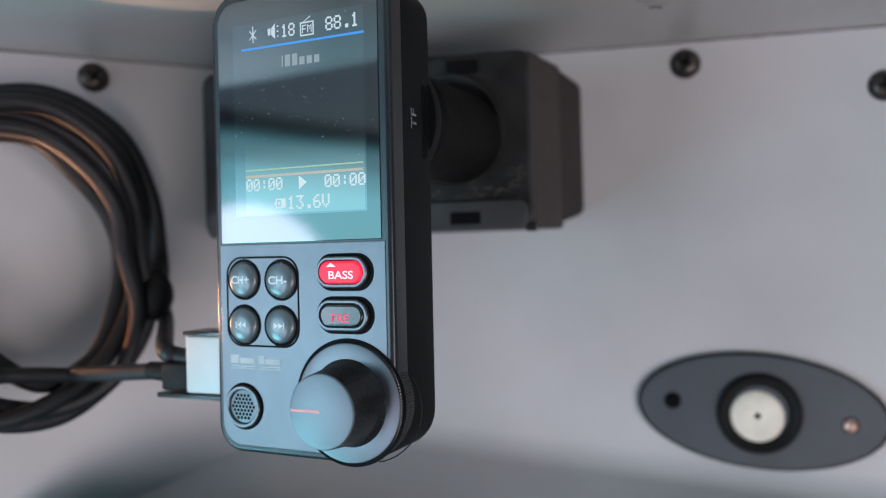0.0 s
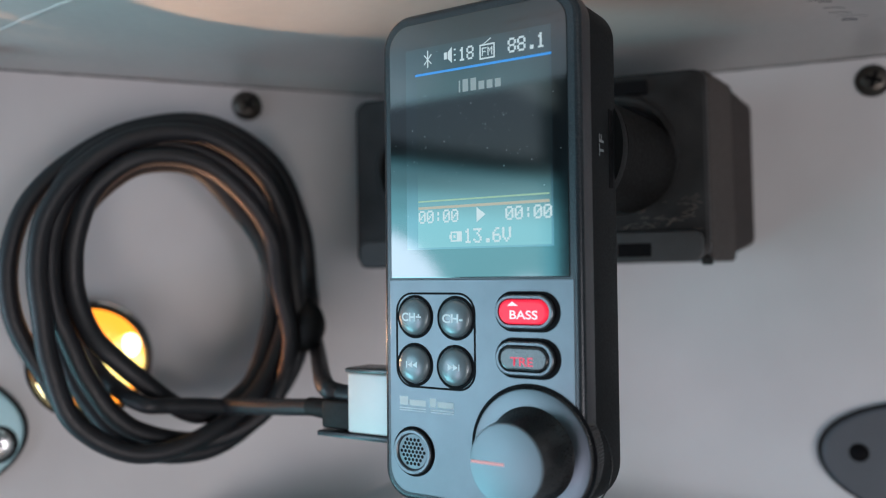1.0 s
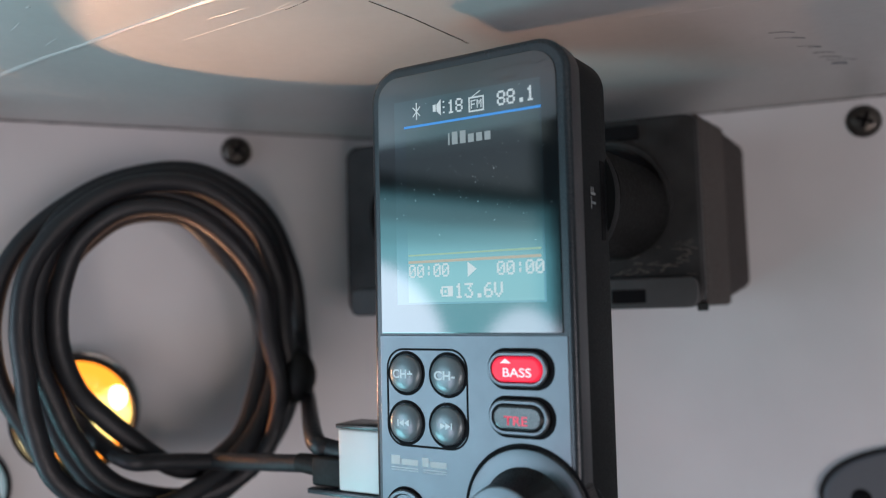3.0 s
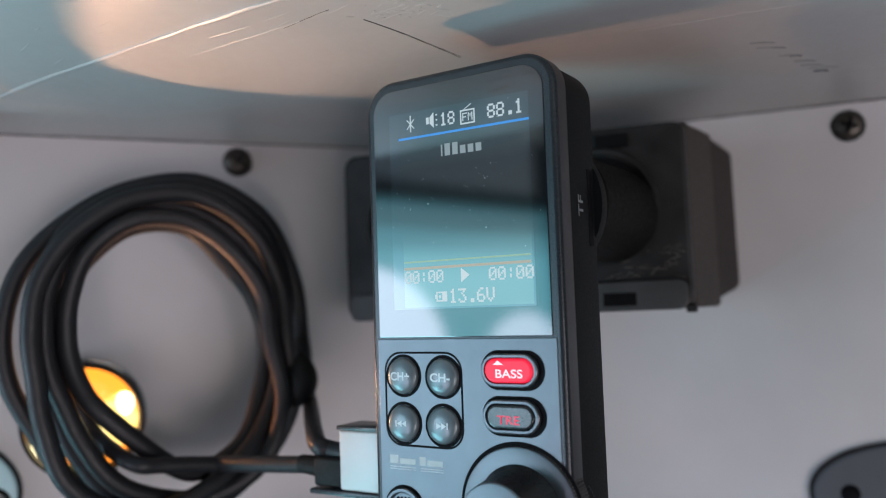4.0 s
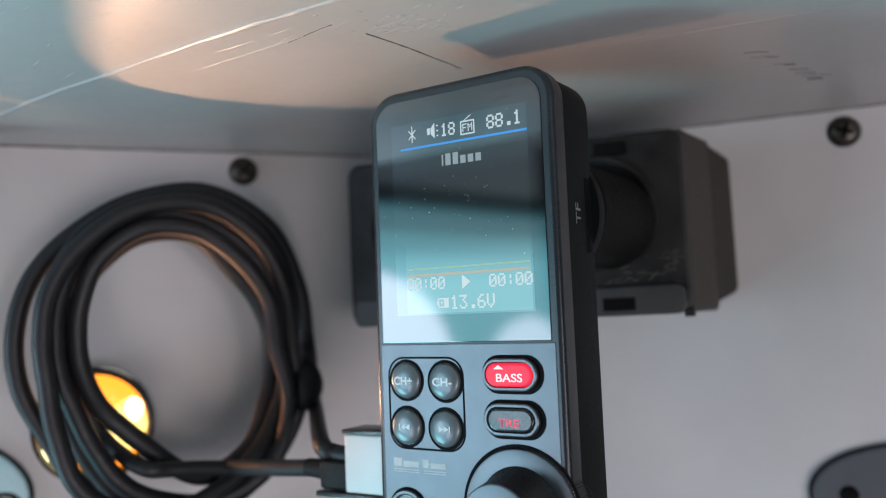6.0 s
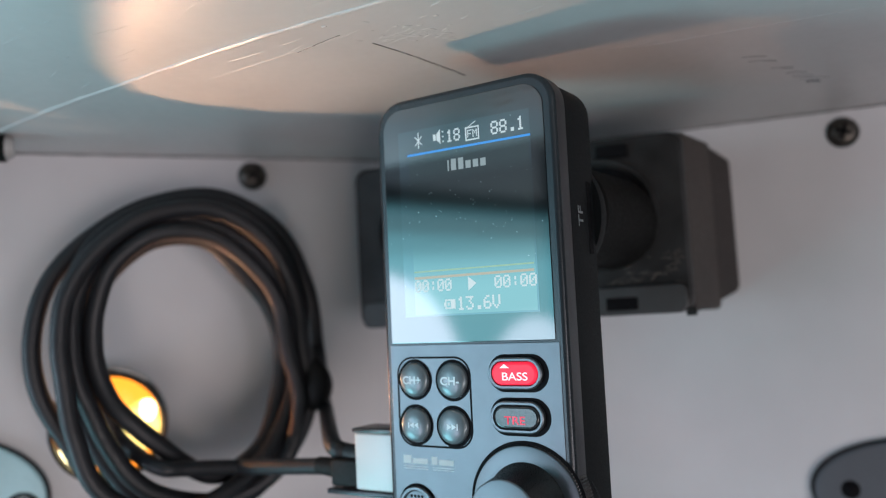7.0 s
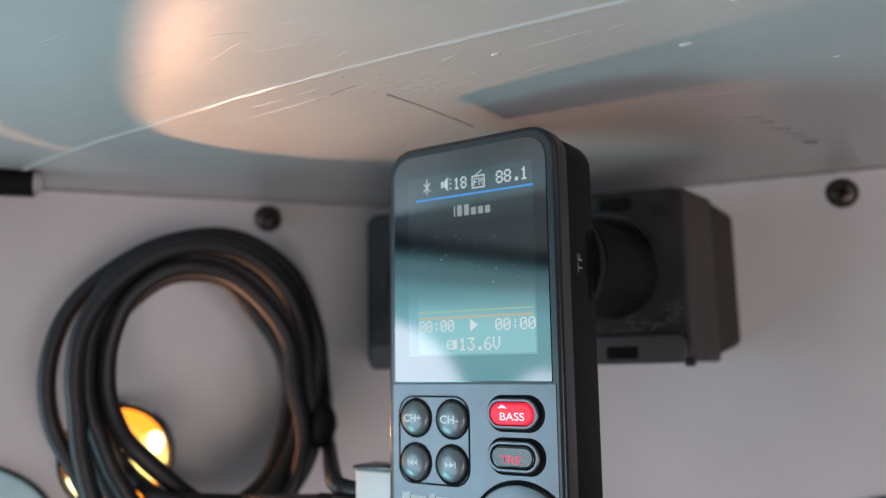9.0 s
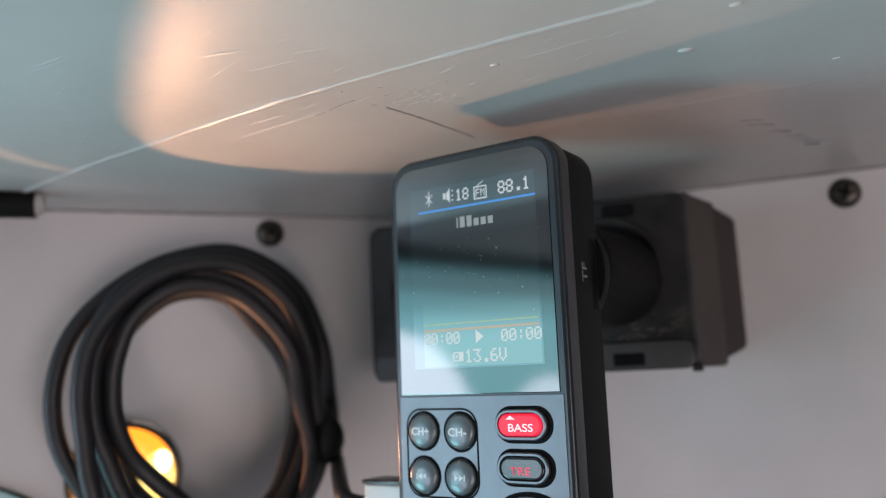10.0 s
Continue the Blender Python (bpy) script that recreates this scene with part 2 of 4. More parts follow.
def outline(x0, x1, z0, z1, radii, inset=0.0, n=8):
    """A rounded rectangle in x and z; radii run from the lower left, against the clock."""
    x0, x1, z0, z1 = x0 + inset, x1 - inset, z0 + inset, z1 - inset
    pts = []
    for (cx, cz, sx, sz, a0), r in zip(((x0, z0, 1, 1, 180), (x1, z0, -1, 1, 270), (x1, z1, -1, -1, 0), (x0, z1, 1, -1, 90)), radii):
        r = max(r - inset, 0.005)
        for k in range(n + 1):
            a = radians(a0 + 90 * k / n)
            pts.append((cx + sx * r + r * math.cos(a), cz + sz * r + r * math.sin(a)))
    return pts


def slab(bm, x0, x1, z0, z1, y0, y1, radii, front=0.05, back=0.05, steps=4, n=8):
    """A rounded plate from y0 (front) to y1 with softened edges."""
    if not isinstance(radii, (tuple, list)):
        radii = (radii,) * 4
    rings = []
    for k in range(steps + 1):
        a = radians(90 * k / steps)
        rings.append([(x, y0 + front * (1 - math.sin(a)), z) for x, z in outline(x0, x1, z0, z1, radii, front * (1 - math.cos(a)), n)])
    rings = rings[::-1]
    for k in range(steps + 1):
        a = radians(90 * k / steps)
        rings.append([(x, y1 - back * (1 - math.sin(a)), z) for x, z in outline(x0, x1, z0, z1, radii, back * (1 - math.cos(a)), n)])
    ring_faces(bm, rings)
    return bm


def box(bm, x0, x1, y0, y1, z0, z1, bevel=0.03, steps=2):
    vs = [bm.verts.new((x, y, z)) for x in (x0, x1) for y in (y0, y1) for z in (z0, z1)]
    fs = [bm.faces.new([vs[i] for i in f]) for f in ((0, 1, 3, 2), (4, 6, 7, 5), (0, 4, 5, 1), (2, 3, 7, 6), (0, 2, 6, 4), (1, 5, 7, 3))]
    if bevel:
        es = {e for f in fs for e in f.edges}
        bmesh.ops.bevel(bm, geom=list(es), offset=bevel, segments=steps, affect="EDGES", profile=0.5)
    return bm


def lathe(bm, cx, cz, profile, n=40, close_first=True, close_last=True, sx=1.0, sz=1.0):
    """Turns (radius, y) pairs about the y axis through cx, cz."""
    ring_faces(bm, [[(cx + sx * r * math.cos(2 * math.pi * k / n), y, cz + sz * r * math.sin(2 * math.pi * k / n)) for k in range(n)] for r, y in profile], close_first, close_last)
    return bm


def smooth_path(points, per=8, closed=False):
    pts = [Vector(p) for p in points]
    out = []
    for i in range(len(pts) - 1):
        p0, p1, p2, p3 = pts[max(i - 1, 0)], pts[i], pts[i + 1], pts[min(i + 2, len(pts) - 1)]
        for k in range(per):
            t = k / per
            out.append(0.5 * ((2 * p1) + (p2 - p0) * t + (2 * p0 - 5 * p1 + 4 * p2 - p3) * t * t + (3 * p1 - p0 - 3 * p2 + p3) * t ** 3))
    return out + [pts[-1]]


def tube(bm, path, radius, n=12):
    """A round tube along the path; radius is a number or a function of 0 to 1."""
    radius_at = radius if callable(radius) else (lambda t: radius)
    up = Vector((0.1, 0.3, 1)).normalized()
    rings = []
    for i, p in enumerate(path):
        d = (path[min(i + 1, len(path) - 1)] - path[max(i - 1, 0)]).normalized()
        up = (up - d * up.dot(d)).normalized()
        side = d.cross(up)
        r = radius_at(i / (len(path) - 1))
        rings.append([p + r * (math.cos(2 * math.pi * k / n) * up + math.sin(2 * math.pi * k / n) * side) for k in range(n)])
    ring_faces(bm, rings)
    return bm


def bar(bm, x0, x1, z0, z1, y=0.0, deep=0.004):
    """A thin raised plate, for print."""
    return box(bm, x0, x1, y - deep, y, z0, z1, 0)


def letters(name, text, x, z, high, material, parent, y, width=None, side=False, thick=0.0, raise_=0.003):
    """Raised lettering, its lower left corner at x, z on the plane y (or on the right-hand side, for side)."""
    data = bpy.data.curves.new(name, "FONT")
    data.body, data.size, data.extrude, data.offset = text, 1.0, 0.0, thick
    src = bpy.data.objects.new(name, data)
    me = bpy.data.meshes.new_from_object(src)
    bpy.data.objects.remove(src)
    xs, ys = [v.co.x for v in me.vertices], [v.co.y for v in me.vertices]
    w, h = max(xs) - min(xs), max(ys) - min(ys)
    x_low, y_low = min(xs), min(ys)
    kx = (width / w) if width else high / h
    for v in me.vertices:
        a, b = (v.co.x - x_low) * kx, (v.co.y - y_low) * high / h
        v.co = Vector((y + raise_, x - b, z + a) if side else (x + a, y - raise_, z + b)) * 0.01
    me.materials.append(material)
    ob = new(name, me)
    ob.parent = parent
    return ob


GLYPHS = {"0": "0e11131519110e", "1": "040c040404040e", "3": "1f02040201110e", "6": "0608101e11110e", "8": "0e11110e11110e", ":": "00040400040400", ".": "00000000000606", "V": "11111111110a04", "F": "1f10101e101010", "M": "111b1515111111"}


def dots(name, text, x, z, wide, high, material, parent, y, bold=1.0):
    """Pixel lettering of 5 by 7 dots in a box of that size."""
    bm = bmesh.new()
    px, pz = wide / (6 * len(text) - 1), high / 7
    for i, ch in enumerate(text):
        for row in range(7):
            bits = int(GLYPHS[ch][2 * row:2 * row + 2], 16)
            for col in range(5):
                if bits >> (4 - col) & 1:
                    x0, z0 = x + (6 * i + col) * px, z + (6 - row) * pz
                    bm.faces.new([bm.verts.new((x0 + dx * px * bold, y - 0.001, z0 + dz * pz * 0.96)) for dx, dz in ((0, 0), (1, 0), (1, 1), (0, 1))])
    return part(name, bm, material, parent, "", False)


# ---- the compartment ----
YAW = 40.915  # turn of the side wall against the back wall
CORNER = (-3.11, 9.85)
SIDE = cm(CORNER[0], CORNER[1], 0, 0, 0, YAW)  # x along the side wall, -y out of it, z up


def structure(name, bm, material, label, m=None, category="wall"):
    ob = part(name, bm, material, None, "", True)
    if m is not None:
        ob.matrix_world = m
    return tagged(ob, label, category, kind="structure")


def back_wall():
    """Upright panel whose foot bends forward into a sloping lower panel."""
    bm = bmesh.new()
    prof = [(9.85, 5.6), (9.85, -5.35)]
    for k in range(1, 9):
        a = radians(65 * k / 8)
        prof.append((9.85 - 0.9 * (1 - math.cos(a)), -5.35 - 0.9 * math.sin(a)))
    y, z = prof[-1]
    prof.append((y - 6.8, z - 6.8 * 0.47))
    prof.append((y - 7.0, z - 9.0))
    rings = []
    for x in (-3.11, 0.0, 4.0, 8.0, 12.0, 18.0, 24.0):
        drop = 0.10 * max(x + 3.0, 0)
        front = [(x if x > -3.1 else x - 1.154 * (9.85 - y), y, z if z > -4.5 else z - drop) for y, z in prof]
        rings.append(front + [(px, py + 0.5, pz - 0.3) for px, py, pz in front[::-1]])
    ring_faces(bm, rings)
    structure("wall_back", bm, WALL, "smooth pale grey painted back panel with a curved foot")


def side_wall():
    bm = bmesh.new()
    box(bm, -24, 0.0, 0.0, 0.6, -17.5, 5.6, 0.02, 1)
    structure("wall_side", bm, WALL, "smooth pale grey painted angled side panel", SIDE)


def lower_floor():
    bm = bmesh.new()
    box(bm, -24, 24, -8, 14, -18.4, -17.6, 0.05, 1)
    structure("floor", bm, LOWER, "grey lower shelf floor", None, "floor")


def ceiling_height(x, y):
    """The shelf's underside is flat behind the ridge and lifts a little towards its front."""
    s = max((-2.6 - 0.27 * x - y) * 0.965, 0.0)
    return 5.0 + 0.009 * s * s


def flatten(bm, share):
    """Presses a paint mark towards the ceiling."""
    for v in bm.verts:
        z = ceiling_height(v.co.x, v.co.y)
        v.co.z = z + share * (v.co.z - z)


def shelf_ceiling():
    bm = bmesh.new()
    rings = []
    for i in range(34):
        x = -24 + 50 * i / 33
        low = [(x, y, ceiling_height(x, y)) for y in [-10.5 + 0.5 * k for k in range(26)] + [4.0, 8.0, 14.0]]
        rings.append([(x, -10.5, 6.9)] + low + [(x, 14.0, 6.9)])
    ring_faces(bm, rings)
    top = structure("ceiling", bm, CEILING, "scratched glossy grey painted underside of a shelf", None, "ceiling")
    # long ridge in the paint
    bm = bmesh.new()
    path = smooth_path([(-11.0, 0.45, 5.0), (-10.07, 0.12, 5.0), (-7.56, -0.71, 5.0), (-5.6, -1.22, 5.0), (-2.67, -1.99, 5.0), (-0.19, -2.49, 5.0), (2.15, -2.86, 5.0), (4.03, -3.12, 5.0), (5.14, -3.25, 5.0), (9.5, -3.8, 5.0), (14, -4.4, 5.0)], 10)
    for i, p in enumerate(path):
        p.y += 0.025 * noise.noise((p.x * 1.7, 3.1, 0.2))
        p.z = ceiling_height(p.x, p.y)
    tube(bm, path, lambda t: 0.062 + 0.034 * noise.noise((t * 90, 0.4, 2.0)) + 0.012 * noise.noise((t * 300, 2.4, 1.0)), 8)
    flatten(bm, 0.6)
    part("paint_ridge", bm, CEILING, top)
    rng = random.Random(7)
    marks = [((-1.61, -4.46), (-0.75, -4.39), 0.050), ((-0.19, -4.47), (0.33, -4.43), 0.030), ((-0.19, -3.98), (0.63, -3.92), 0.032), ((-1.24, -3.70), (0.34, -3.75), 0.022),
             ((-4.31, -5.22), (-3.45, -5.35), 0.024), ((-4.50, -5.10), (-3.87, -5.18), 0.018), ((-5.64, -3.89), (-5.02, -3.94), 0.018), ((-5.39, -4.0), (-4.99, -4.05), 0.016),
             ((-2.85, -1.37), (-1.87, -1.57), 0.026), ((-3.92, -0.65), (-0.22, -1.58), 0.020), ((0.15, -1.13), (1.04, -1.33), 0.018), ((0.11, -0.78), (1.08, -1.15), 0.016),
             ((1.59, -2.14), (1.91, -2.31), 0.034), ((4.05, 1.72), (8.77, 1.53), 0.014), ((3.9, 1.62), (4.9, 1.42), 0.012), ((2.98, -2.10), (4.36, -2.40), 0.020)]
    for _ in range(40):
        x, y = rng.uniform(-7, 5), rng.uniform(-5.2, -1.0)
        d = rng.uniform(0.15, 0.6)
        marks.append(((x, y), (x + d, y - d * rng.uniform(0.1, 0.5)), rng.uniform(0.010, 0.026)))
    for _ in range(46):
        x, y = rng.gauss(0.75, 0.42), rng.gauss(-1.15, 0.34)
        d = rng.uniform(0.06, 0.26)
        marks.append(((x, y), (x + d, y + d * rng.uniform(-0.9, 0.9)), rng.uniform(0.014, 0.030)))
    for (xa, ya), (xb, yb), r in marks:
        bm = bmesh.new()
        pts = [Vector((xa + (xb - xa) * k / 6, ya + (yb - ya) * k / 6 + 0.012 * rng.uniform(-1, 1), 5.0)) for k in range(7)]
        for p in pts:
            p.z = ceiling_height(p.x, p.y)
        tube(bm, pts, lambda t, r=r: r * max(math.sin(math.pi * (0.04 + 0.92 * t)), 0.15), 6)
        flatten(bm, 0.45)
        part("scratch", bm, CEILING, top)
    # dark crack and dark scuff
    for pts, r in (([(0.03, -1.01), (0.36, -0.1), (0.62, 0.8), (0.87, 1.68)], 0.012), ([(-1.39, -1.23), (-0.75, -1.5), (-0.30, -1.66)], 0.007)):
        bm = bmesh.new()
        path = smooth_path([(x, y, 5.0) for x, y in pts], 6)
        for p in path:
            p.x += 0.03 * noise.noise((p.y * 4, 1.0, 5.0)) + 0.02 * noise.noise((p.y * 11, 4.0, 2.0))
        tube(bm, path, lambda t, r=r: r * (1 + 0.7 * noise.noise((t * 17, 8.0, 1.0))), 6)
        part("crack", bm, SOCKET_SIDE, top, "dark crack in the paint")
    for k in range(9):
        t = k / 8
        x, y = 6.3 + 1.46 * t + rng.uniform(-0.1, 0.1), 3.5 + 2.66 * t + rng.uniform(-0.15, 0.15)
        bm = bmesh.new()
        d = rng.uniform(0.1, 0.35) * (1.6 if t > 0.85 else 1)
        tube(bm, [Vector((x, y, 5.0)), Vector((x + d, y + 0.2 * d, 5.0)), Vector((x + 1.6 * d, y + 0.6 * d, 5.0))], rng.uniform(0.006, 0.012) * (2.5 if t > 0.9 else 1), 6)
        part("scuff", bm, PLATE, top, "dark scuff mark")
    for x, y, r in ((5.56, -1.18, 0.09), (7.95, 0.45, 0.05), (2.54, -2.06, 0.06), (-0.35, -2.15, 0.035), (6.4, -2.6, 0.07)):
        bm = bmesh.new()
        bmesh.ops.create_icosphere(bm, subdivisions=2, radius=r, matrix=Matrix.Translation((x, y, ceiling_height(x, y))) @ Matrix.Diagonal((1.5, 0.9, 0.5, 1)))
        part("paint_drip", bm, CEILING, top)


def cabin():
    """An unseen vehicle cabin assumed round the compartment, with a window opening in three of its walls."""
    def framed(name, axis, at, a0, a1, z0, z1, wa0, wa1, wz0, wz1, label):
        bm = bmesh.new()
        for b0, b1, c0, c1 in ((a0, a1, z0, wz0), (a0, a1, wz1, z1), (a0, wa0, wz0, wz1), (wa1, a1, wz0, wz1)):
            if axis == "x":
                box(bm, at - 2, at + 2, b0, b1, c0, c1, 0)
            else:
                box(bm, b0, b1, at - 2, at + 2, c0, c1, 0)
        structure(name, bm, CABIN, label)

    framed("wall_cabin_side", "x", -77, -103, 30, -90, 45, -102, -8, -87, 42, "dark trimmed cabin side with a window opening")
    # unseen bar, added to keep a dark band between the reflected strips
    bm = bmesh.new()
    box(bm, -75.6, -74.0, -102, -8, 15.5, 19.0, 0.3, 2)
    structure("trim_added_bar", bm, CABIN, "dark bar added between the side lights, out of view", None, "trim")
    framed("wall_cabin_rear", "y", -101, -10, 79, -90, 45, 44, 76, -76, -28, "dark trimmed cabin rear with a window opening")
    framed("wall_cabin_rear_left", "y", -101, -75, -10, -90, 45, -73, -43, -67, -5, "dark trimmed cabin rear corner with a window opening")
    framed("wall_cabin_door", "x", 81, -103, 30, -90, 45, -79, -49, -45, 1, "dark trimmed cabin door side with a window opening")
    for name, dims, label, cat in (("floor_cabin", (-79, 83, -103, 30, -94, -90), "dark cabin floor", "floor"), ("ceiling_cabin", (-79, 83, -103, 30, 45, 49), "dark cabin roof lining", "ceiling"), ("wall_cabin_front", (-79, 83, 30, 34, -90, 45), "dark cabin front", "wall")):
        bm = bmesh.new()
        box(bm, *dims, 0)
        structure(name, bm, CABIN, label, None, cat)


def seams():
    """Dark ragged gap lines where the panels meet the shelf."""
    for name, m, x0, x1 in (("trim_back_seam", cm(0, 9.85, 0), -3.1, 24), ("trim_side_seam", SIDE, -24, 0)):
        bm = bmesh.new()
        path = [Vector((x0 + (x1 - x0) * k / 90, 0.004 * noise.noise((k * 0.9, 1.3, x0)), 4.995)) for k in range(91)]
        tube(bm, path, lambda t: 0.032 + 0.02 * noise.noise((t * 60, 4.0, x0)), 6)
        structure(name, bm, SOCKET_SIDE, "dark ragged gap line between shelf and panel", m, "trim")


seams()
back_wall()
side_wall()
lower_floor()
shelf_ceiling()
cabin()


# ---- screws ----
def screw(m, label, material, r=0.37):
    ob = thing("screw", m, label, "screw", "panel screws")
    bm = bmesh.new()
    lathe(bm, 0, 0, [(r, 0.0), (r, -0.05), (0.93 * r, -0.12), (0.75 * r, -0.18), (0.5 * r, -0.21), (0.02, -0.22)], 32)
    part("head", bm, material, ob)
    for k in range(2):
        bm = bmesh.new()
        w, l = (0.05, 0.42 * r / 0.37 * 0.5) if k else (0.42 * r / 0.37 * 0.5, 0.05)
        box(bm, -w, w, -0.226, -0.12, -l, l, 0)
        part("drive_slot", bm, GAP, ob)
    bm = bmesh.new()
    lathe(bm, 0, 0, [(r * 1.12, -0.004), (r * 1.12, -0.022), (r, -0.03)], 32)
    part("washer", bm, RUBBER, ob)
    return ob


SCREW_LABEL = "dark pan-head cross screw in the painted panel"
screw(cm(8.80, 9.85, 4.37, 0, 20, 0), SCREW_LABEL, DARK_STEEL)
screw(cm(13.87, 9.85, 3.40, 0, -10, 0), SCREW_LABEL, DARK_STEEL)
screw(SIDE @ cm(-5.58, 0, 4.44, 0, 35, 0), SCREW_LABEL, DARK_STEEL)


# ---- oval plates ----
def oval_plate(m, a, b, holes, label, material):
    ob = thing("oval_plate", m, label, "cover plate", "oval plates")
    bm = bmesh.new()
    lathe(bm, 0, 0, [(0.972, -0.10), (0.972, -0.19), (0.965, -0.22), (0.95, -0.237), (0.93, -0.24)], 72, sx=a, sz=b)
    part("plate", bm, material, ob)
    bm = bmesh.new()
    lathe(bm, 0, 0, [(1.0, 0), (1.0, -0.16), (0.99, -0.19), (0.968, -0.195)], 72, sx=a, sz=b)
    part("gasket", bm, RUBBER, ob, "black rubber gasket")
    for x, z, mat, r in holes:
        bm = bmesh.new()
        lathe(bm, x, z, [(r * 1.12, -0.236), (r * 1.1, -0.25), (r, -0.25), (r * 0.95, -0.243)], 24)
        part("screw_hole", bm, GAP, ob)
        bm = bmesh.new()
        lathe(bm, x, z, [(r * 0.9, -0.235), (r * 0.9, -0.27), (r * 0.65, -0.32), (0.02, -0.34)], 24)
        head = part("screw_head", bm, mat, ob)
        if r > 0.3:
            for k in range(2):
                bm = bmesh.new()
                w, l = (0.035, 0.17) if k else (0.17, 0.035)
                box(bm, x - w, x + w, -0.345, -0.28, z - l, z + l, 0)
                part("drive_slot", bm, GAP, head)
    return ob


COPPER = surface("coppery_screw_steel", (0.55, 0.36, 0.30), 0.35, metal=0.6, spread=0.2, grain=0.00003, scale=2500, blotch=300)
plate = oval_plate(cm(10.48, 9.85, -5.30, 0, 6.5, 0), 3.28, 1.58, ((-2.34, 0.03, GAP, 0.21), (2.26, -0.08, COPPER, 0.2)), "charcoal oval plate with a black boot and ivory centre", PLATE)
bm = bmesh.new()
lathe(bm, -0.05, -0.05, [(1.11, -0.235), (1.10, -0.30), (1.06, -0.40), (0.99, -0.46), (0.90, -0.43), (0.82, -0.34), (0.72, -0.20)], 48, close_first=False, close_last=False)
boot = part("boot", bm, RUBBER, plate, "black rubber boot ring")
bm = bmesh.new()
lathe(bm, -0.10, -0.15, [(0.74, -0.16), (0.73, -0.21), (0.68, -0.27), (0.54, -0.305), (0.20, -0.32), (0.10, -0.31), (0.05, -0.29)], 40)
insert = part("insert", bm, SEAL, plate, "ivory nylon centre")
bm = bmesh.new()
lathe(bm, -0.10, -0.11, [(0.085, -0.30), (0.08, -0.323), (0.04, -0.325)], 16)
part("pin_hole", bm, GAP, insert)

oval_plate(SIDE @ cm(-14.0, 0, -3.95, 0, 4, 0), 2.98, 1.75, ((2.33, -0.25, STEEL, 0.42), (-2.3, 0.2, STEEL, 0.42)), "oval plate with a bright cross screw on the side panel", surface("blue_grey_plate_lacquer", (0.40, 0.63, 0.68), 0.32, spread=0.08, grain=0.00002, scale=1800, blotch=70))


# ---- amber marker lamp ----
def marker_lamp():
    m = SIDE @ cm(-9.58, 0, -2.36)
    ob = thing("marker_lamp", m, "round glowing amber marker lamp in a dark ring, lit", "lamp")
    bm = bmesh.new()
    lathe(bm, 0, 0, [(1.42, 0), (1.42, -1.20), (1.40, -1.32), (1.36, -1.37), (1.32, -1.34), (1.29, -1.10), (1.28, -0.58)], 56, close_first=True, close_last=False)
    part("bezel", bm, RUBBER, ob, "black ring")
    bm = bmesh.new()
    lathe(bm, 0, 0, [(1.52, 0), (1.51, -0.22), (1.47, -0.30), (1.41, -0.32)], 56, close_last=False)
    part("rim", bm, CHROME, ob, "bright chrome rim")
    bm = bmesh.new()
    lathe(bm, 0, 0, [(1.29, -0.64), (1.27, -0.78), (1.14, -0.91), (0.90, -1.01), (0.55, -1.07), (0.2, -1.10), (0.02, -1.105)], 56)
    part("lens", bm, AMBER, ob, "glowing amber lens")
    # bright glints of the lens, set in as small glowing discs
    bm = bmesh.new()
    bmesh.ops.create_uvsphere(bm, u_segments=20, v_segments=12, radius=0.24, matrix=Matrix.Translation((0.95, -0.97, 0.35)) @ Matrix.Diagonal((1, 0.35, 1.25, 1)))
    part("lens_glint", bm, HOT, ob, "white-hot glint set on the lens")
    for x, z, r in ((-0.88, -0.58, 0.30), (-0.11, -0.27, 0.18)):
        bm = bmesh.new()
        bmesh.ops.create_uvsphere(bm, u_segments=20, v_segments=12, radius=r, matrix=Matrix.Translation((x, -0.93 if x < -0.5 else -1.06, z)) @ Matrix.Diagonal((1, 0.25, 1.6, 1)))
        part("lens_glint", bm, HOT, ob, "white-hot glint set on the lens")
    for light, x, z, aim in ((bulb_light, 0.0025, -0.002, (0.055, -0.032, -0.002)), (spot_light, -0.0012, 0.0005, (0.016, -0.090, 0.050))):
        light.parent = ob
        light.matrix_basis = look((x, -0.0114, z), aim)


marker_lamp()


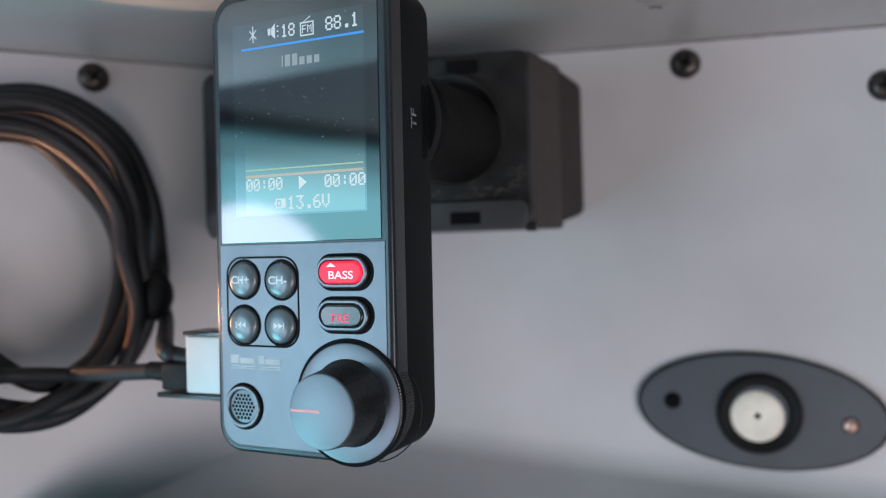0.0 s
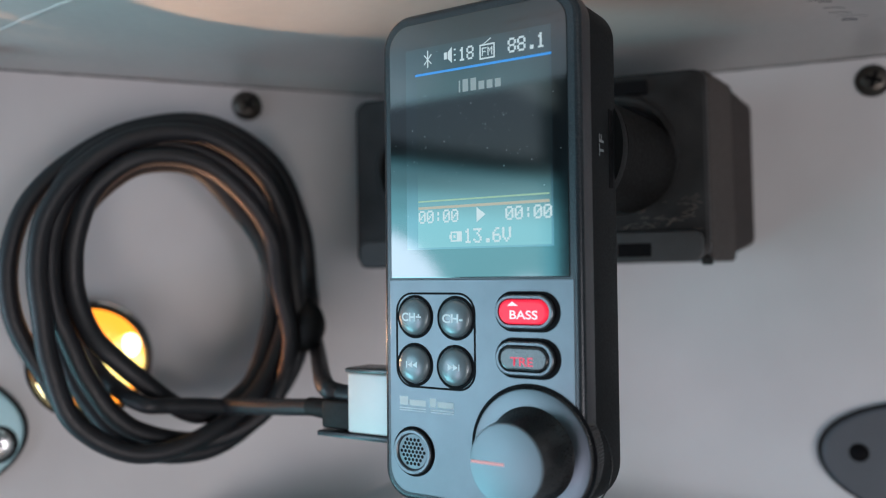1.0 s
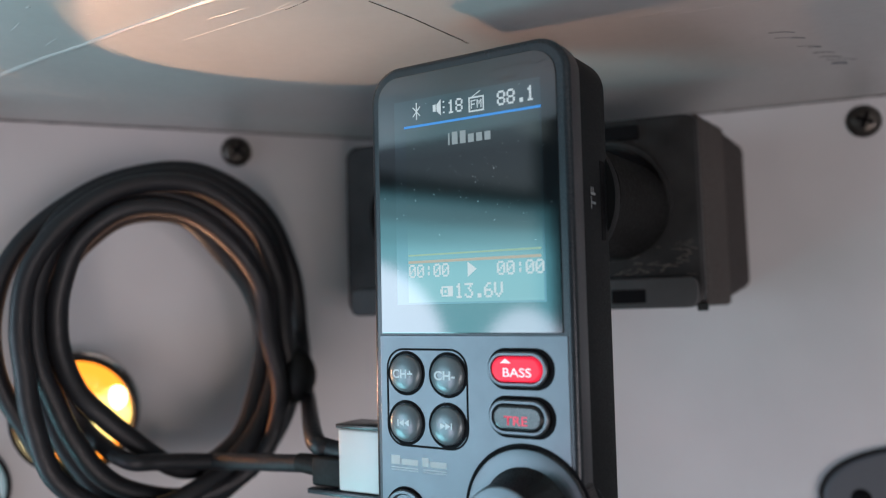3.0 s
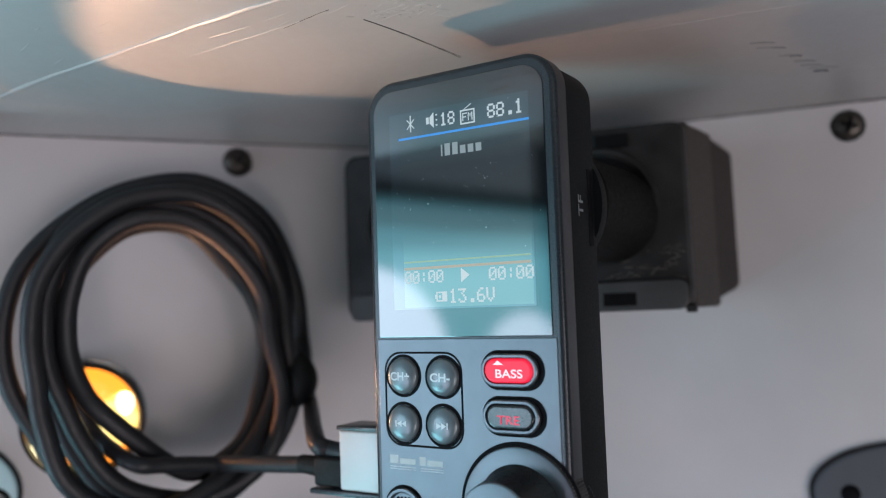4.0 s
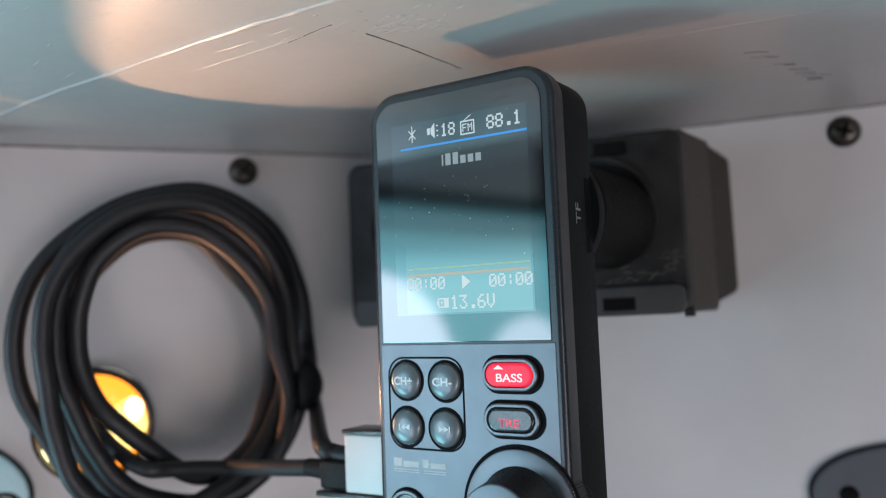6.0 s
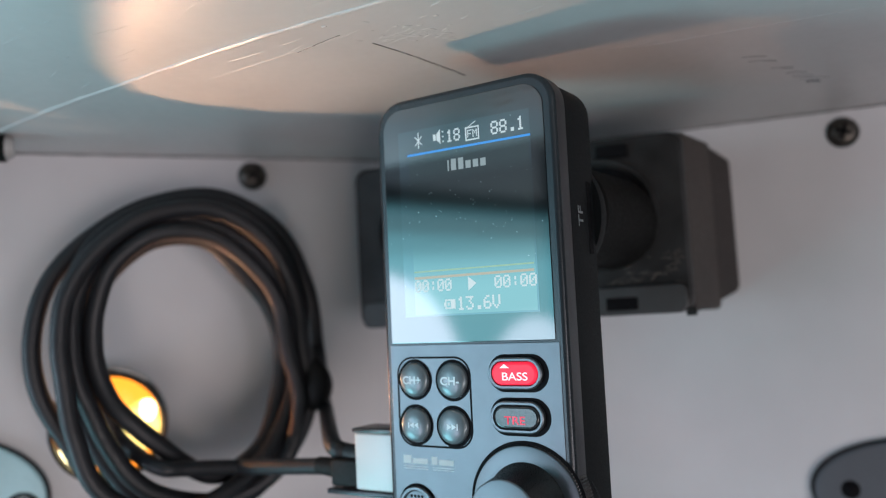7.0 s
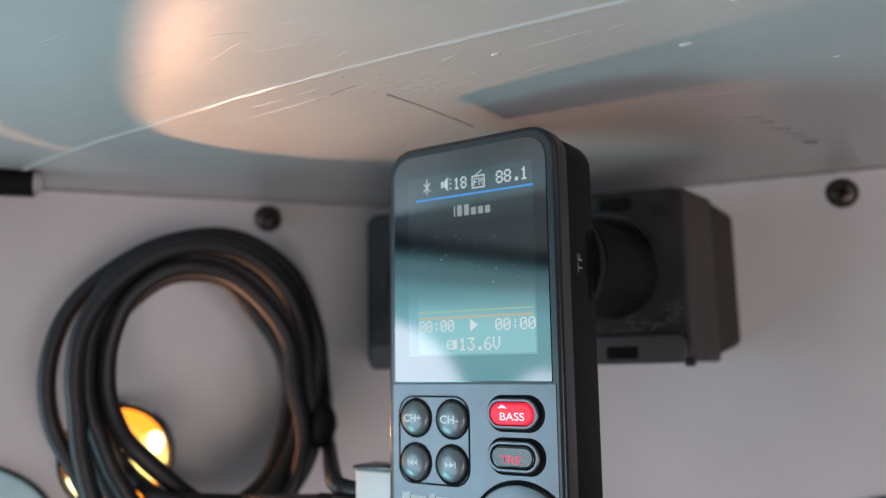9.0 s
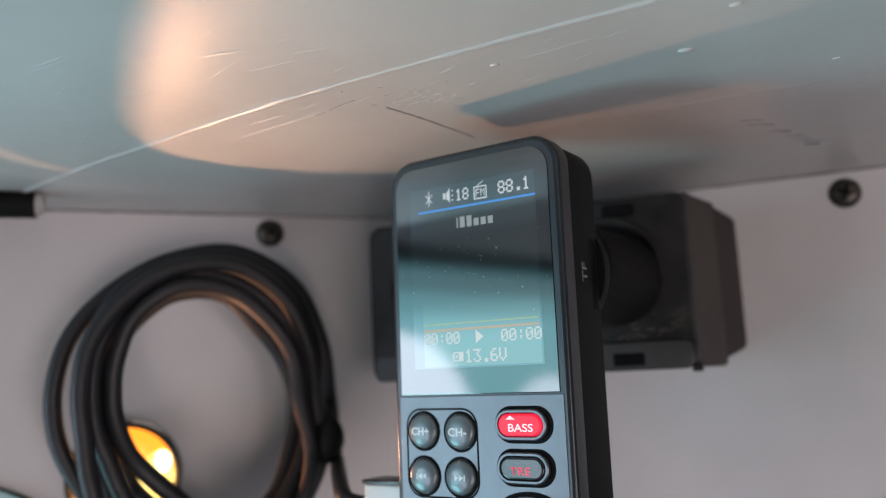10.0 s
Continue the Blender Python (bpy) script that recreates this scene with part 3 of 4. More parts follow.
# ---- twin socket block ----
def socket_block():
    ob = thing("socket_block", cm(0.64, 9.85, 1.95), "worn black twin power socket block screwed to the back panel", "power socket")
    bm = bmesh.new()
    # front shell: front at y -4.45, widening a little towards the panel; the foot stops short of the angled side panel
    def layer(y, left, right, z0, z1, r):
        return [(x, y, z) for x, z in outline(-left, right, z0, z1, (r,) * 4, 0, 5)]
    ring_faces(bm, [layer(-4.45, 4.16, 4.16, -2.02, 2.02, 0.30), layer(-4.40, 4.24, 4.24, -2.10, 2.10, 0.32), layer(-4.16, 4.26, 4.26, -2.12, 2.12, 0.2)])
    housing = part("housing", bm, SOCKET, ob)
    bm = bmesh.new()
    ring_faces(bm, [layer(-4.18, 4.20, 4.20, -2.06, 2.06, 0.1), layer(-4.12, 4.28, 4.28, -2.12, 2.12, 0.1), layer(-1.75, 4.30, 4.76, -2.12, 2.27, 0.12), layer(-1.7, 4.26, 4.72, -2.08, 2.24, 0.12)])
    part("flange", bm, SOCKET_SIDE, ob, "matt brown-black side shell")
    bm = bmesh.new()
    ring_faces(bm, [layer(-1.72, 4.1, 4.66, -1.98, 2.18, 0.1), layer(-1.66, 4.1, 4.78, -1.95, 2.20, 0.15), layer(0, 3.65, 5.24, -1.72, 2.14, 0.25)])
    part("mounting_foot", bm, surface("dull_brown_black_foot", (0.031, 0.025, 0.023), 0.8, spread=0.15, grain=0.0001, scale=1200, blotch=60), ob)
    bm = bmesh.new()
    box(bm, 4.05, 4.28, -4.35, -3.95, -2.22, -2.05, 0.02, 1)
    part("lug", bm, SOCKET, ob)
    # lower lip under the front face
    bm = bmesh.new()
    slab(bm, -4.12, 4.12, -2.14, -1.46, -4.58, -4.3, 0.22, 0.05, 0.0, 3, 5)
    part("lip", bm, LIP, ob, "worn blue-grey lower lip")
    for sx in (-2.28, 2.28):
        for z0, z1 in ((-1.92, -1.62), (1.62, 1.92)):
            bm = bmesh.new()
            box(bm, sx - 0.02, sx + 0.72, -4.60, -4.2, z0 - (0.10 if z0 < 0 else 0), z1 - (0.10 if z0 < 0 else 0), 0.02, 1)
            part("latch_slot", bm, GAP, housing)
        bm = bmesh.new()
        lathe(bm, sx, 0.28, [(1.36, -4.44), (1.36, -4.56), (1.31, -4.62), (1.23, -4.62), (1.17, -4.56), (1.15, -4.44)], 48, close_first=False, close_last=False)
        part("socket_ring", bm, SOCKET, ob, "glossy black socket ring")
        bm = bmesh.new()
        lathe(bm, sx, 0.28, [(1.16, -4.455), (1.15, -4.47), (1.0, -4.475), (0.02, -4.48)], 40)
        part("socket_bore", bm, GAP, ob, "dark socket bore")
    rng = random.Random(3)
    for _ in range(46):
        bm = bmesh.new()
        x, z = 3.9 - 2.4 * rng.random() ** 1.6, -1.4 + 0.75 * rng.random() ** 1.4
        d = rng.uniform(0.06, 0.25)
        tube(bm, [Vector((x, -4.452, z)), Vector((x + d, -4.452, z + rng.uniform(-0.1, 0.15)))], rng.uniform(0.005, 0.014), 5)
        part("scuff", bm, SCUFF, housing)
    return ob


socket_block()


# ---- the receiver ----
def receiver():
    ob = thing("bluetooth_receiver", cm(-0.012, 0, 0.025, 0, 0.5, -13.084), "black handheld radio receiver with a lit display and large knob", "car radio")
    X0, X1, Z0, Z1 = -0.53, 3.27, -4.33, 4.14
    bm = bmesh.new()
    slab(bm, X0 + 0.03, X1 - 0.02, Z0 + 0.02, Z1 - 0.03, 0.42, 1.56, (0.55, 0.75, 0.6, 0.6), 0.02, 0.07, 5, 10)
    part("rear_shell", bm, BODY, ob, "satin black rear shell")
    bm = bmesh.new()
    slab(bm, X0, X1, Z0, Z1, 0.10, 0.44, (0.52, 1.32, 0.58, 0.58), 0.0, 0.02, 3, 10)
    part("front_frame", bm, FRAME, ob, "graphite front frame")
    bm = bmesh.new()
    slab(bm, X0, X1, Z0, Z1, 0.0, 0.10, (0.52, 1.32, 0.58, 0.58), 0.095, 0.0, 5, 10)
    part("bezel", bm, BEZEL, ob, "grey lacquered bezel round the display")
    # raised face plate: the lower half
    bm = bmesh.new()
    slab(bm, X0 + 0.14, X1 - 0.14, Z0 + 0.14, -0.515, -0.012, 0.1, (0.42, 1.22, 0.02, 0.02), 0.012, 0, 2, 8)
    face = part("face_plate", bm, FACE, ob, "dark grey lacquered face")
    # display glass
    bm = bmesh.new()
    slab(bm, -0.355, 3.065, -0.485, 3.945, -0.014, 0.1, (0.02, 0.02, 0.42, 0.42), 0.012, 0, 2, 8)
    glass = part("display_glass", bm, GLASS, ob, "glossy black display glass")
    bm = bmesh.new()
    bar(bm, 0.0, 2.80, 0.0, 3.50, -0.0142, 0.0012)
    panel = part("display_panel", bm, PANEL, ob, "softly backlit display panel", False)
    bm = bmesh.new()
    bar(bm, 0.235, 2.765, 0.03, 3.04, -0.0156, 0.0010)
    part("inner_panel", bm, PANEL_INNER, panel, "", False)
    Y = -0.0168

    def line(name, x0, x1, z0, z1, mat):
        b = bmesh.new()
        bar(b, x0, x1, z0, z1, Y, 0.001)
        return part(name, b, mat, panel, "", False)

    line("blue_line", 0.20, 2.80, 3.015, 3.055, BLUE_LINE)
    line("progress_line", 0.245, 2.735, 0.815, 0.840, GREEN_LINE)
    line("progress_track", 0.245, 2.735, 0.690, 0.735, TAN_LINE)
    dots("volume_readout", "18", 1.09, 3.16, 0.29, 0.23, PIXEL, panel, Y, 1.3)
    dots("frequency_readout", "88.1", 2.03, 3.15, 0.66, 0.24, PIXEL, panel, Y, 1.3)
    dots("elapsed_readout", "00:00", 0.25, 0.45, 0.80, 0.22, PIXEL_DIM, panel, Y, 1.25)
    dots("length_readout", "00:00", 1.95, 0.44, 0.82, 0.22, PIXEL_DIM, panel, Y, 1.25)
    dots("voltage_readout", "13.6V", 1.16, 0.09, 0.88, 0.24, PIXEL_DIM, panel, Y, 1.3)
    # device name: plain bars
    for x, w, h in ((1.09, 0.03, 0.20), (1.165, 0.11, 0.21), (1.32, 0.11, 0.21), (1.475, 0.11, 0.14), (1.63, 0.11, 0.14), (1.785, 0.11, 0.14)):
        b = bmesh.new()
        bar(b, x, x + w, 2.63, 2.63 + h, Y, 0.001)
        part("name_bar", b, NAME, panel, "", False)
    # wireless mark: a plain stem crossed by two slanting strokes
    b = bmesh.new()
    bar(b, 0.455, 0.477, 3.14, 3.44, Y, 0.001)
    for s in (-1, 1):
        b.faces.new([b.verts.new((0.466 + s * dx, Y - 0.0012, 3.29 + dz)) for dx, dz in ((-0.085, -0.085), (-0.068, -0.095), (0.085, 0.07), (0.068, 0.082))])
    part("wireless_mark", b, PIXEL, panel, "", False)
    # loudspeaker mark
    b = bmesh.new()
    for pts in (((0.80, 3.23), (0.86, 3.23), (0.86, 3.35), (0.80, 3.35)), ((0.875, 3.235), (0.96, 3.15), (0.96, 3.43), (0.875, 3.345)), ((1.0, 3.18), (1.035, 3.18), (1.035, 3.205), (1.0, 3.205)), ((1.0, 3.27), (1.035, 3.27), (1.035, 3.295), (1.0, 3.295)), ((1.0, 3.36), (1.035, 3.36), (1.035, 3.385), (1.0, 3.385))):
        b.faces.new([b.verts.new((x, Y - 0.001, z)) for x, z in pts])
    part("speaker_mark", b, PIXEL, panel, "", False)
    # radio mark: outlined box, aerial and two letters
    b = bmesh.new()
    for x0, x1, z0, z1 in ((1.50, 1.525, 3.12, 3.37), (1.765, 1.79, 3.12, 3.37), (1.525, 1.765, 3.12, 3.145), (1.525, 1.765, 3.345, 3.37)):
        bar(b, x0, x1, z0, z1, Y, 0.001)
    b.faces.new([b.verts.new((x, Y - 0.001, z)) for x, z in ((1.56, 3.37), (1.585, 3.37), (1.73, 3.45), (1.71, 3.46))])
    part("radio_mark", b, PIXEL, panel, "", False)
    dots("radio_letters", "FM", 1.545, 3.175, 0.20, 0.14, PIXEL, panel, Y)
    # play triangle and battery mark
    b = bmesh.new()
    b.faces.new([b.verts.new((x, Y - 0.001, z)) for x, z in ((1.41, 0.43), (1.58, 0.555), (1.41, 0.68))])
    part("play_mark", b, PIXEL_DIM, panel, "", False)
    b = bmesh.new()
    for x0, x1, z0, z1 in ((0.90, 0.925, 0.12, 0.29), (0.925, 1.02, 0.12, 0.145), (0.925, 1.02, 0.265, 0.29), (1.02, 1.12, 0.12, 0.29), (0.955, 0.995, 0.18, 0.23), (0.875, 0.90, 0.17, 0.24)):
        bar(b, x0, x1, z0, z1, Y, 0.001)
    part("battery_mark", b, PIXEL_DIM, panel, "", False)
    # dust on the glass
    b = bmesh.new()
    rng = random.Random(11)
    for _ in range(170):
        x, z, s = rng.gauss(1.75, 0.85), rng.gauss(2.05, 0.6), 0.0012 + 0.0045 * rng.random() ** 2.5
        if 0.1 < z < 3.8 and -0.3 < x < 3.0:
            bmesh.ops.create_icosphere(b, subdivisions=1, radius=s, matrix=Matrix.Translation((x, -0.018, z)) @ Matrix.Rotation(rng.uniform(0, 6), 4, "Y") @ Matrix.Diagonal((rng.uniform(0.8, 3.5), 0.4, 0.8, 1)))
    tagged(part("dust", b, surface("pale_dust", (0.62, 0.68, 0.68), 0.8, grain=0), glass), kind="stuff")

    # four round keys inside a rounded groove
    bm = bmesh.new()
    ring_faces(bm, [[(x, y, z) for x, z in outline(-0.255, 1.365, -2.38, -0.735, (0.34,) * 4, i, 8)] for i, y in ((0.0, -0.012), (0.0, -0.016), (0.036, -0.016), (0.036, -0.012))], False, False)
    part("key_groove", bm, GAP, face)
    marks = (("CH+", 0.155, -1.155), ("CH-", 0.985, -1.165), ("previous", 0.145, -1.98), ("next", 0.965, -1.985))
    for what, x, z in marks:
        bm = bmesh.new()
        lathe(bm, x, z, [(0.375, -0.012), (0.375, -0.0165), (0.33, -0.017)], 36, close_last=False)
        part("key_gap", bm, GAP, face)
        bm = bmesh.new()
        lathe(bm, x, z, [(0.312, 0.0), (0.312, -0.04), (0.304, -0.066), (0.280, -0.092), (0.23, -0.116), (0.15, -0.133), (0.07, -0.140), (0.01, -0.141)], 40)
        key = part("round_key", bm, KEY, ob)
        if what in ("CH+", "CH-"):
            letters("key_letters", what, x - 0.19, z - 0.075, 0.15, KEY_PRINT, key, -0.142, 0.40, thick=0.03)
        else:
            b = bmesh.new()
            s = 1 if what == "next" else -1
            for k in (-0.10, 0.0):
                b.faces.new([b.verts.new((x + 0.03 + s * (k + dx), -0.145, z + 0.01 + dz)) for dx, dz in ((0, -0.055), (0.10, 0.0), (0, 0.055))])
            b.faces.new([b.verts.new((x + 0.03 + s * dx, -0.145, z + 0.01 + dz)) for dx, dz in ((0.105, -0.055), (0.13, -0.055), (0.13, 0.055), (0.105, 0.055))])
            part("skip_mark", b, KEY_PRINT, key, "", False)
    # two pill keys
    for name, zc, mat, legend, lmat, w in (("bass_key", -1.035, RED_KEY, "BASS", WHITE_LEGEND, 0.49), ("treble_key", -1.775, PILL, "TRE", RED_LEGEND, 0.40)):
        bm = bmesh.new()
        slab(bm, 1.735, 2.90, zc - 0.325, zc + 0.325, -0.018, 0.05, 0.32, 0.005, 0, 2, 10)
        part("key_gap", bm, GAP, face)
        bm = bmesh.new()
        rings = [[(x, y, z) for x, z in outline(1.775, 2.80, zc - 0.27, zc + 0.27, (0.268,) * 4, i, 10)] for i, y in ((0.0, -0.016), (0.0, -0.085), (0.02, -0.105), (0.055, -0.105), (0.065, -0.09), (0.065, -0.02))]
        ring_faces(bm, rings, False, False)
        ring = part("key_ring", bm, FACE, ob, "dark grey key surround")
        bm = bmesh.new()
        slab(bm, 1.85, 2.725, zc - 0.195, zc + 0.195, -0.125, 0.0, 0.193, 0.045, 0, 4, 10)
        key = part(name, bm, mat, ob, "red lit key" if mat is RED_KEY else "")
        letters("key_letters", legend, 2.065, zc - 0.115, 0.138, lmat, key, -0.1265, w, thick=0.012)
        if legend == "BASS":
            b = bmesh.new()
            b.faces.new([b.verts.new((x, -0.127, z)) for x, z in ((2.02, zc + 0.095), (2.21, zc + 0.095), (2.11, zc + 0.165))])
            part("indicator_mark", b, WHITE_LEGEND, key, "", False)
    # maker's word: plain bars
    for x, w, z, h in ((-0.19, 0.18, -2.69, 0.15), (0.02, 0.34, -2.69, 0.10), (0.44, 0.13, -2.69, 0.15), (0.60, 0.32, -2.69, 0.10), (-0.19, 0.55, -2.745, 0.017), (0.46, 0.46, -2.745, 0.017), (-0.19, 0.55, -2.785, 0.012), (0.46, 0.46, -2.785, 0.012)):
        b = bmesh.new()
        bar(b, x, x + w, z, z + h, -0.0125, 0.0012)
        part("maker_bar", b, PRINT, face, "", False)
    # microphone grille
    bm = bmesh.new()
    lathe(bm, 0.105, -3.475, [(0.43, -0.012), (0.43, -0.0165), (0.36, -0.017)], 40, close_last=False)
    part("grille_gap", bm, GAP, face)
    bm = bmesh.new()
    lathe(bm, 0.105, -3.475, [(0.385, -0.012), (0.385, -0.07), (0.37, -0.088), (0.325, -0.088), (0.305, -0.07), (0.295, 0.0)], 40, False, False)
    grille = part("grille_ring", bm, FACE, ob)
    bm = bmesh.new()
    lathe(bm, 0.105, -3.475, [(0.30, 0.0), (0.30, -0.04), (0.28, -0.045), (0.02, -0.046)], 32)
    mesh_disc = part("grille_mesh", bm, CAP, grille)
    b = bmesh.new()
    for i in range(-5, 6):
        for j in range(-5, 6):
            x, z = 0.105 + 0.078 * (i + 0.5 * (j % 2)), -3.475 + 0.068 * j
            if math.hypot(x - 0.105, z + 3.475) < 0.265:
                lathe(b, x, z, [(0.031, -0.047), (0.030, -0.0485), (0.004, -0.0485)], 8)
    tagged(part("grille_holes", b, GAP, mesh_disc), kind="stuff")
    # volume wheel with its knob
    KX, KZ = 2.37, -3.27
    b = bmesh.new()
    lathe(b, KX, KZ, [(1.10, -0.0125), (1.10, -0.017), (1.0, -0.0175)], 64, close_last=False)
    part("wheel_gap", b, GAP, face)
    b = bmesh.new()
    n = 120
    rings = []
    for r_out, y in ((1.0, 0.42), (1.05, 0.38), (1.05, -0.015), (1.02, -0.045)):
        rings.append([(KX + (r_out - (0.018 if k % 2 else 0)) * math.cos(2 * math.pi * k / (2 * n)), y, KZ + (r_out - (0.018 if k % 2 else 0)) * math.sin(2 * math.pi * k / (2 * n))) for k in range(2 * n)])
    rings.append([(KX + 1.0 * math.cos(2 * math.pi * k / (2 * n)), -0.06, KZ + 1.0 * math.sin(2 * math.pi * k / (2 * n))) for k in range(2 * n)])
    ring_faces(b, rings)
    wheel = part("volume_wheel", b, KNOB, ob, "black knurled wheel")
    b = bmesh.new()
    lathe(b, KX, KZ, [(1.02, -0.058), (1.02, -0.072), (1.0, -0.078), (0.76, -0.080), (0.70, -0.080)], 64)
    part("wheel_face", b, FACE, wheel)
    b = bmesh.new()
    lathe(b, KX, KZ, [(0.755, -0.08), (0.74, -0.12), (0.69, -0.18), (0.63, -0.84), (0.625, -0.865)], 56, close_last=False)
    knob = part("knob", b, KNOB, ob, "black knob")
    b = bmesh.new()
    lathe(b, KX, KZ, [(0.625, -0.865), (0.61, -0.89), (0.585, -0.898), (0.02, -0.900)], 56)
    part("knob_cap", b, CAP, knob)
    b = bmesh.new()
    box(b, KX - 0.59, KX - 0.02, -0.9035, -0.90, KZ - 0.022, KZ + 0.022, 0)
    part("pointer", b, POINTER, knob, "pink pointer line", False)
    # thin lit rim of the rear shell behind the wheel
    b = bmesh.new()
    tube(b, [Vector((KX + 0.05 + r * math.cos(radians(a)), 0.46, KZ + r * math.sin(radians(a)))) for a, r in ((24, 1.0), *((a, 1.0 + 0.13 * math.sin(radians(min((24 - a) * 1.6, 90)))) for a in range(18, -84, -6)))], 0.012, 6)
    part("shell_rim", b, BEZEL, ob)
    # card slot and its letters on the flank
    b = bmesh.new()
    box(b, X1 - 0.06, X1 - 0.012, 1.20, 1.38, 0.98, 2.30, 0.01, 1)
    part("card_slot", b, GAP, ob)
    letters("slot_letters", "TF", 0.96, 1.46, 0.20, FLANK_PRINT, ob, X1 - 0.02, 0.36, side=True, thick=0.01, raise_=0.012)
    # collar and plug at the back
    b = bmesh.new()
    lathe(b, 2.05, 1.75, [(1.35, 1.49), (1.34, 1.75), (1.22, 1.98), (1.05, 2.08), (0.95, 2.10)], 48)
    collar = part("collar", b, BODY, ob, "round black joint collar")
    b = bmesh.new()
    lathe(b, 2.0, 1.95, [(0.92, 2.0), (0.92, 2.6), (1.05, 2.75), (1.06, 5.55), (1.0, 5.8)], 40)
    part("plug", b, PLUG, ob, "black plug seated in the socket")
    return ob


receiver()


# ---- cable ----
def usb_cable():
    DEVICE = cm(0, 0, 0, 0, 0, -13.084)
    ob = thing("usb_cable", cm(0, 0, 0), "black USB cable wound in a loose coil, plugged into the receiver", "cable")

    def side(u, n, z):
        p = SIDE @ Vector((0.01 * u, -0.01 * n, 0.01 * z))
        return (100 * p.x, 100 * p.y, 100 * p.z)

    def dev(x, y, z):
        p = DEVICE @ Vector((0.01 * x, 0.01 * y, 0.01 * z))
        return (100 * p.x, 100 * p.y, 100 * p.z)

    # six winds: lift off the coil's plane (all round, and on the lamp's side), and reach from the coil's middle at every 24 degrees
    winds = [(-1.1, -1.4, (3.80, 4.05, 4.37, 4.30, 3.83, 3.46, 3.29, 3.10, 2.99, 2.96, 3.35, 3.60, 3.90, 4.05, 3.89)),
             (-0.7, -1.0, (3.55, 3.75, 4.04, 4.06, 3.65, 3.24, 2.71, 2.28, 2.18, 2.36, 2.86, 3.65, 4.00, 3.90, 3.67)),
             (0.2, 0.0, (3.21, 3.39, 3.64, 3.70, 3.39, 2.99, 2.69, 2.40, 2.31, 2.60, 3.24, 3.62, 3.61, 3.53, 3.30)),
             (-0.2, -0.3, (3.22, 3.27, 3.34, 3.40, 3.30, 2.92, 2.45, 2.13, 2.04, 2.06, 2.37, 3.10, 3.65, 3.73, 3.39)),
             (0.3, -0.3, (2.86, 2.92, 2.94, 3.04, 2.93, 2.56, 2.09, 1.79, 1.65, 1.66, 1.86, 2.37, 3.19, 3.35, 3.02)),
             (-0.6, -1.2, (2.87, 2.77, 2.74, 3.02, 2.88, 2.51, 2.21, 2.00, 1.92, 1.98, 2.24))]
    pts = [(-4.55, 2.5, -1.30)]
    for i, (lift, far_lift, wind) in enumerate(winds):
        after, far_after = winds[min(i + 1, 5)][:2]
        for k, reach in enumerate(wind):
            a = radians(24 * k)
            blend = max(k - 10, 0) / 5
            away = max(-math.cos(a), 0.0)
            rise = (lift + (after - lift) * blend) * (1 - away) + (far_lift + (far_after - far_lift) * blend) * away
            u = -8.10 + reach * math.cos(a)
            pts.append((u, 3.4 - 0.25 * (u + 7.8) + rise, -0.595 + reach * math.sin(a)))
    # the inner wind leaves the coil for the plug
    pts += [(-8.42, 3.85, -3.01), (-7.83, 3.78, -3.17), (-6.57, 3.46, -3.38)]
    path = np.array([tuple(p) for p in smooth_path(pts, 9)])
    # winds that would run through one another are pressed apart, mostly square to the panel
    apart = np.abs(np.subtract.outer(np.arange(len(path)), np.arange(len(path)))) > 20
    soften = np.ones(15) / 15
    for _ in range(70):
        gap = path[:, None, :] - path[None, :, :]
        short = np.where(apart, np.maximum(0.45 - np.linalg.norm(gap, axis=2), 0.0), 0.0)
        gap = gap * (0.5, 1.0, 0.5)
        gap = gap / (np.linalg.norm(gap, axis=2, keepdims=True) + 1e-6)
        push = (short[..., None] * gap).sum(1) / np.maximum((short > 0).sum(1, keepdims=True), 1)
        for axis in range(3):
            column = push[:, axis]
            for _ in range(2):
                column = np.convolve(np.pad(column, 7, mode="edge"), soften, mode="valid")
            path[:, axis] += 0.75 * column
    bm = bmesh.new()
    tube(bm, [Vector(side(*p)) for p in path] + [Vector(dev(-3.1, 1.0, -3.06))], lambda t: 0.216 - 0.036 * min(max((t - 0.945) / 0.03, 0.0), 1.0), 14)
    part("coil", bm, CABLE, ob)
    bm = bmesh.new()
    tube(bm, [Vector(dev(-3.25, 1.0, -3.045)), Vector(dev(-2.6, 1.0, -3.08))], lambda t: 0.185 + 0.035 * t, 16)
    part("strain_relief", bm, RUBBER, ob)
    # second lead: from the tie down to the plug
    bm = bmesh.new()
    tube(bm, smooth_path([side(-4.60, 2.5, -0.9), side(-4.50, 2.8, -1.35), side(-4.40, 3.0, -1.85), side(-4.33, 3.1, -2.25), dev(-2.98, 1.15, -2.60), dev(-2.5, 1.05, -2.74), dev(-1.9, 1.0, -2.76)], 8), 0.195, 12)
    part("second_lead", bm, CABLE, ob)
    bm = bmesh.new()
    tube(bm, smooth_path([side(-4.75, 2.6, -0.95), side(-4.50, 2.9, -1.35), side(-4.50, 3.0, -1.75), side(-4.7, 2.8, -2.1)], 6), lambda t: 0.22 + 0.15 * math.sin(math.pi * t), 12)
    part("tie", bm, RUBBER, ob, "black tie round the coil")
    # plug
    bm = bmesh.new()
    box(bm, -2.70, -1.90, 0.72, 1.30, -3.40, -2.84, 0.06, 3)
    body = part("plug_body", bm, RUBBER, ob, "black plug body")
    body.matrix_basis = DEVICE
    bm = bmesh.new()
    box(bm, -1.97, -0.40, 0.66, 1.36, -3.42, -2.26, 0.05, 3)
    shell = part("plug_shell", bm, SHELL, ob, "polished pale metal shell")
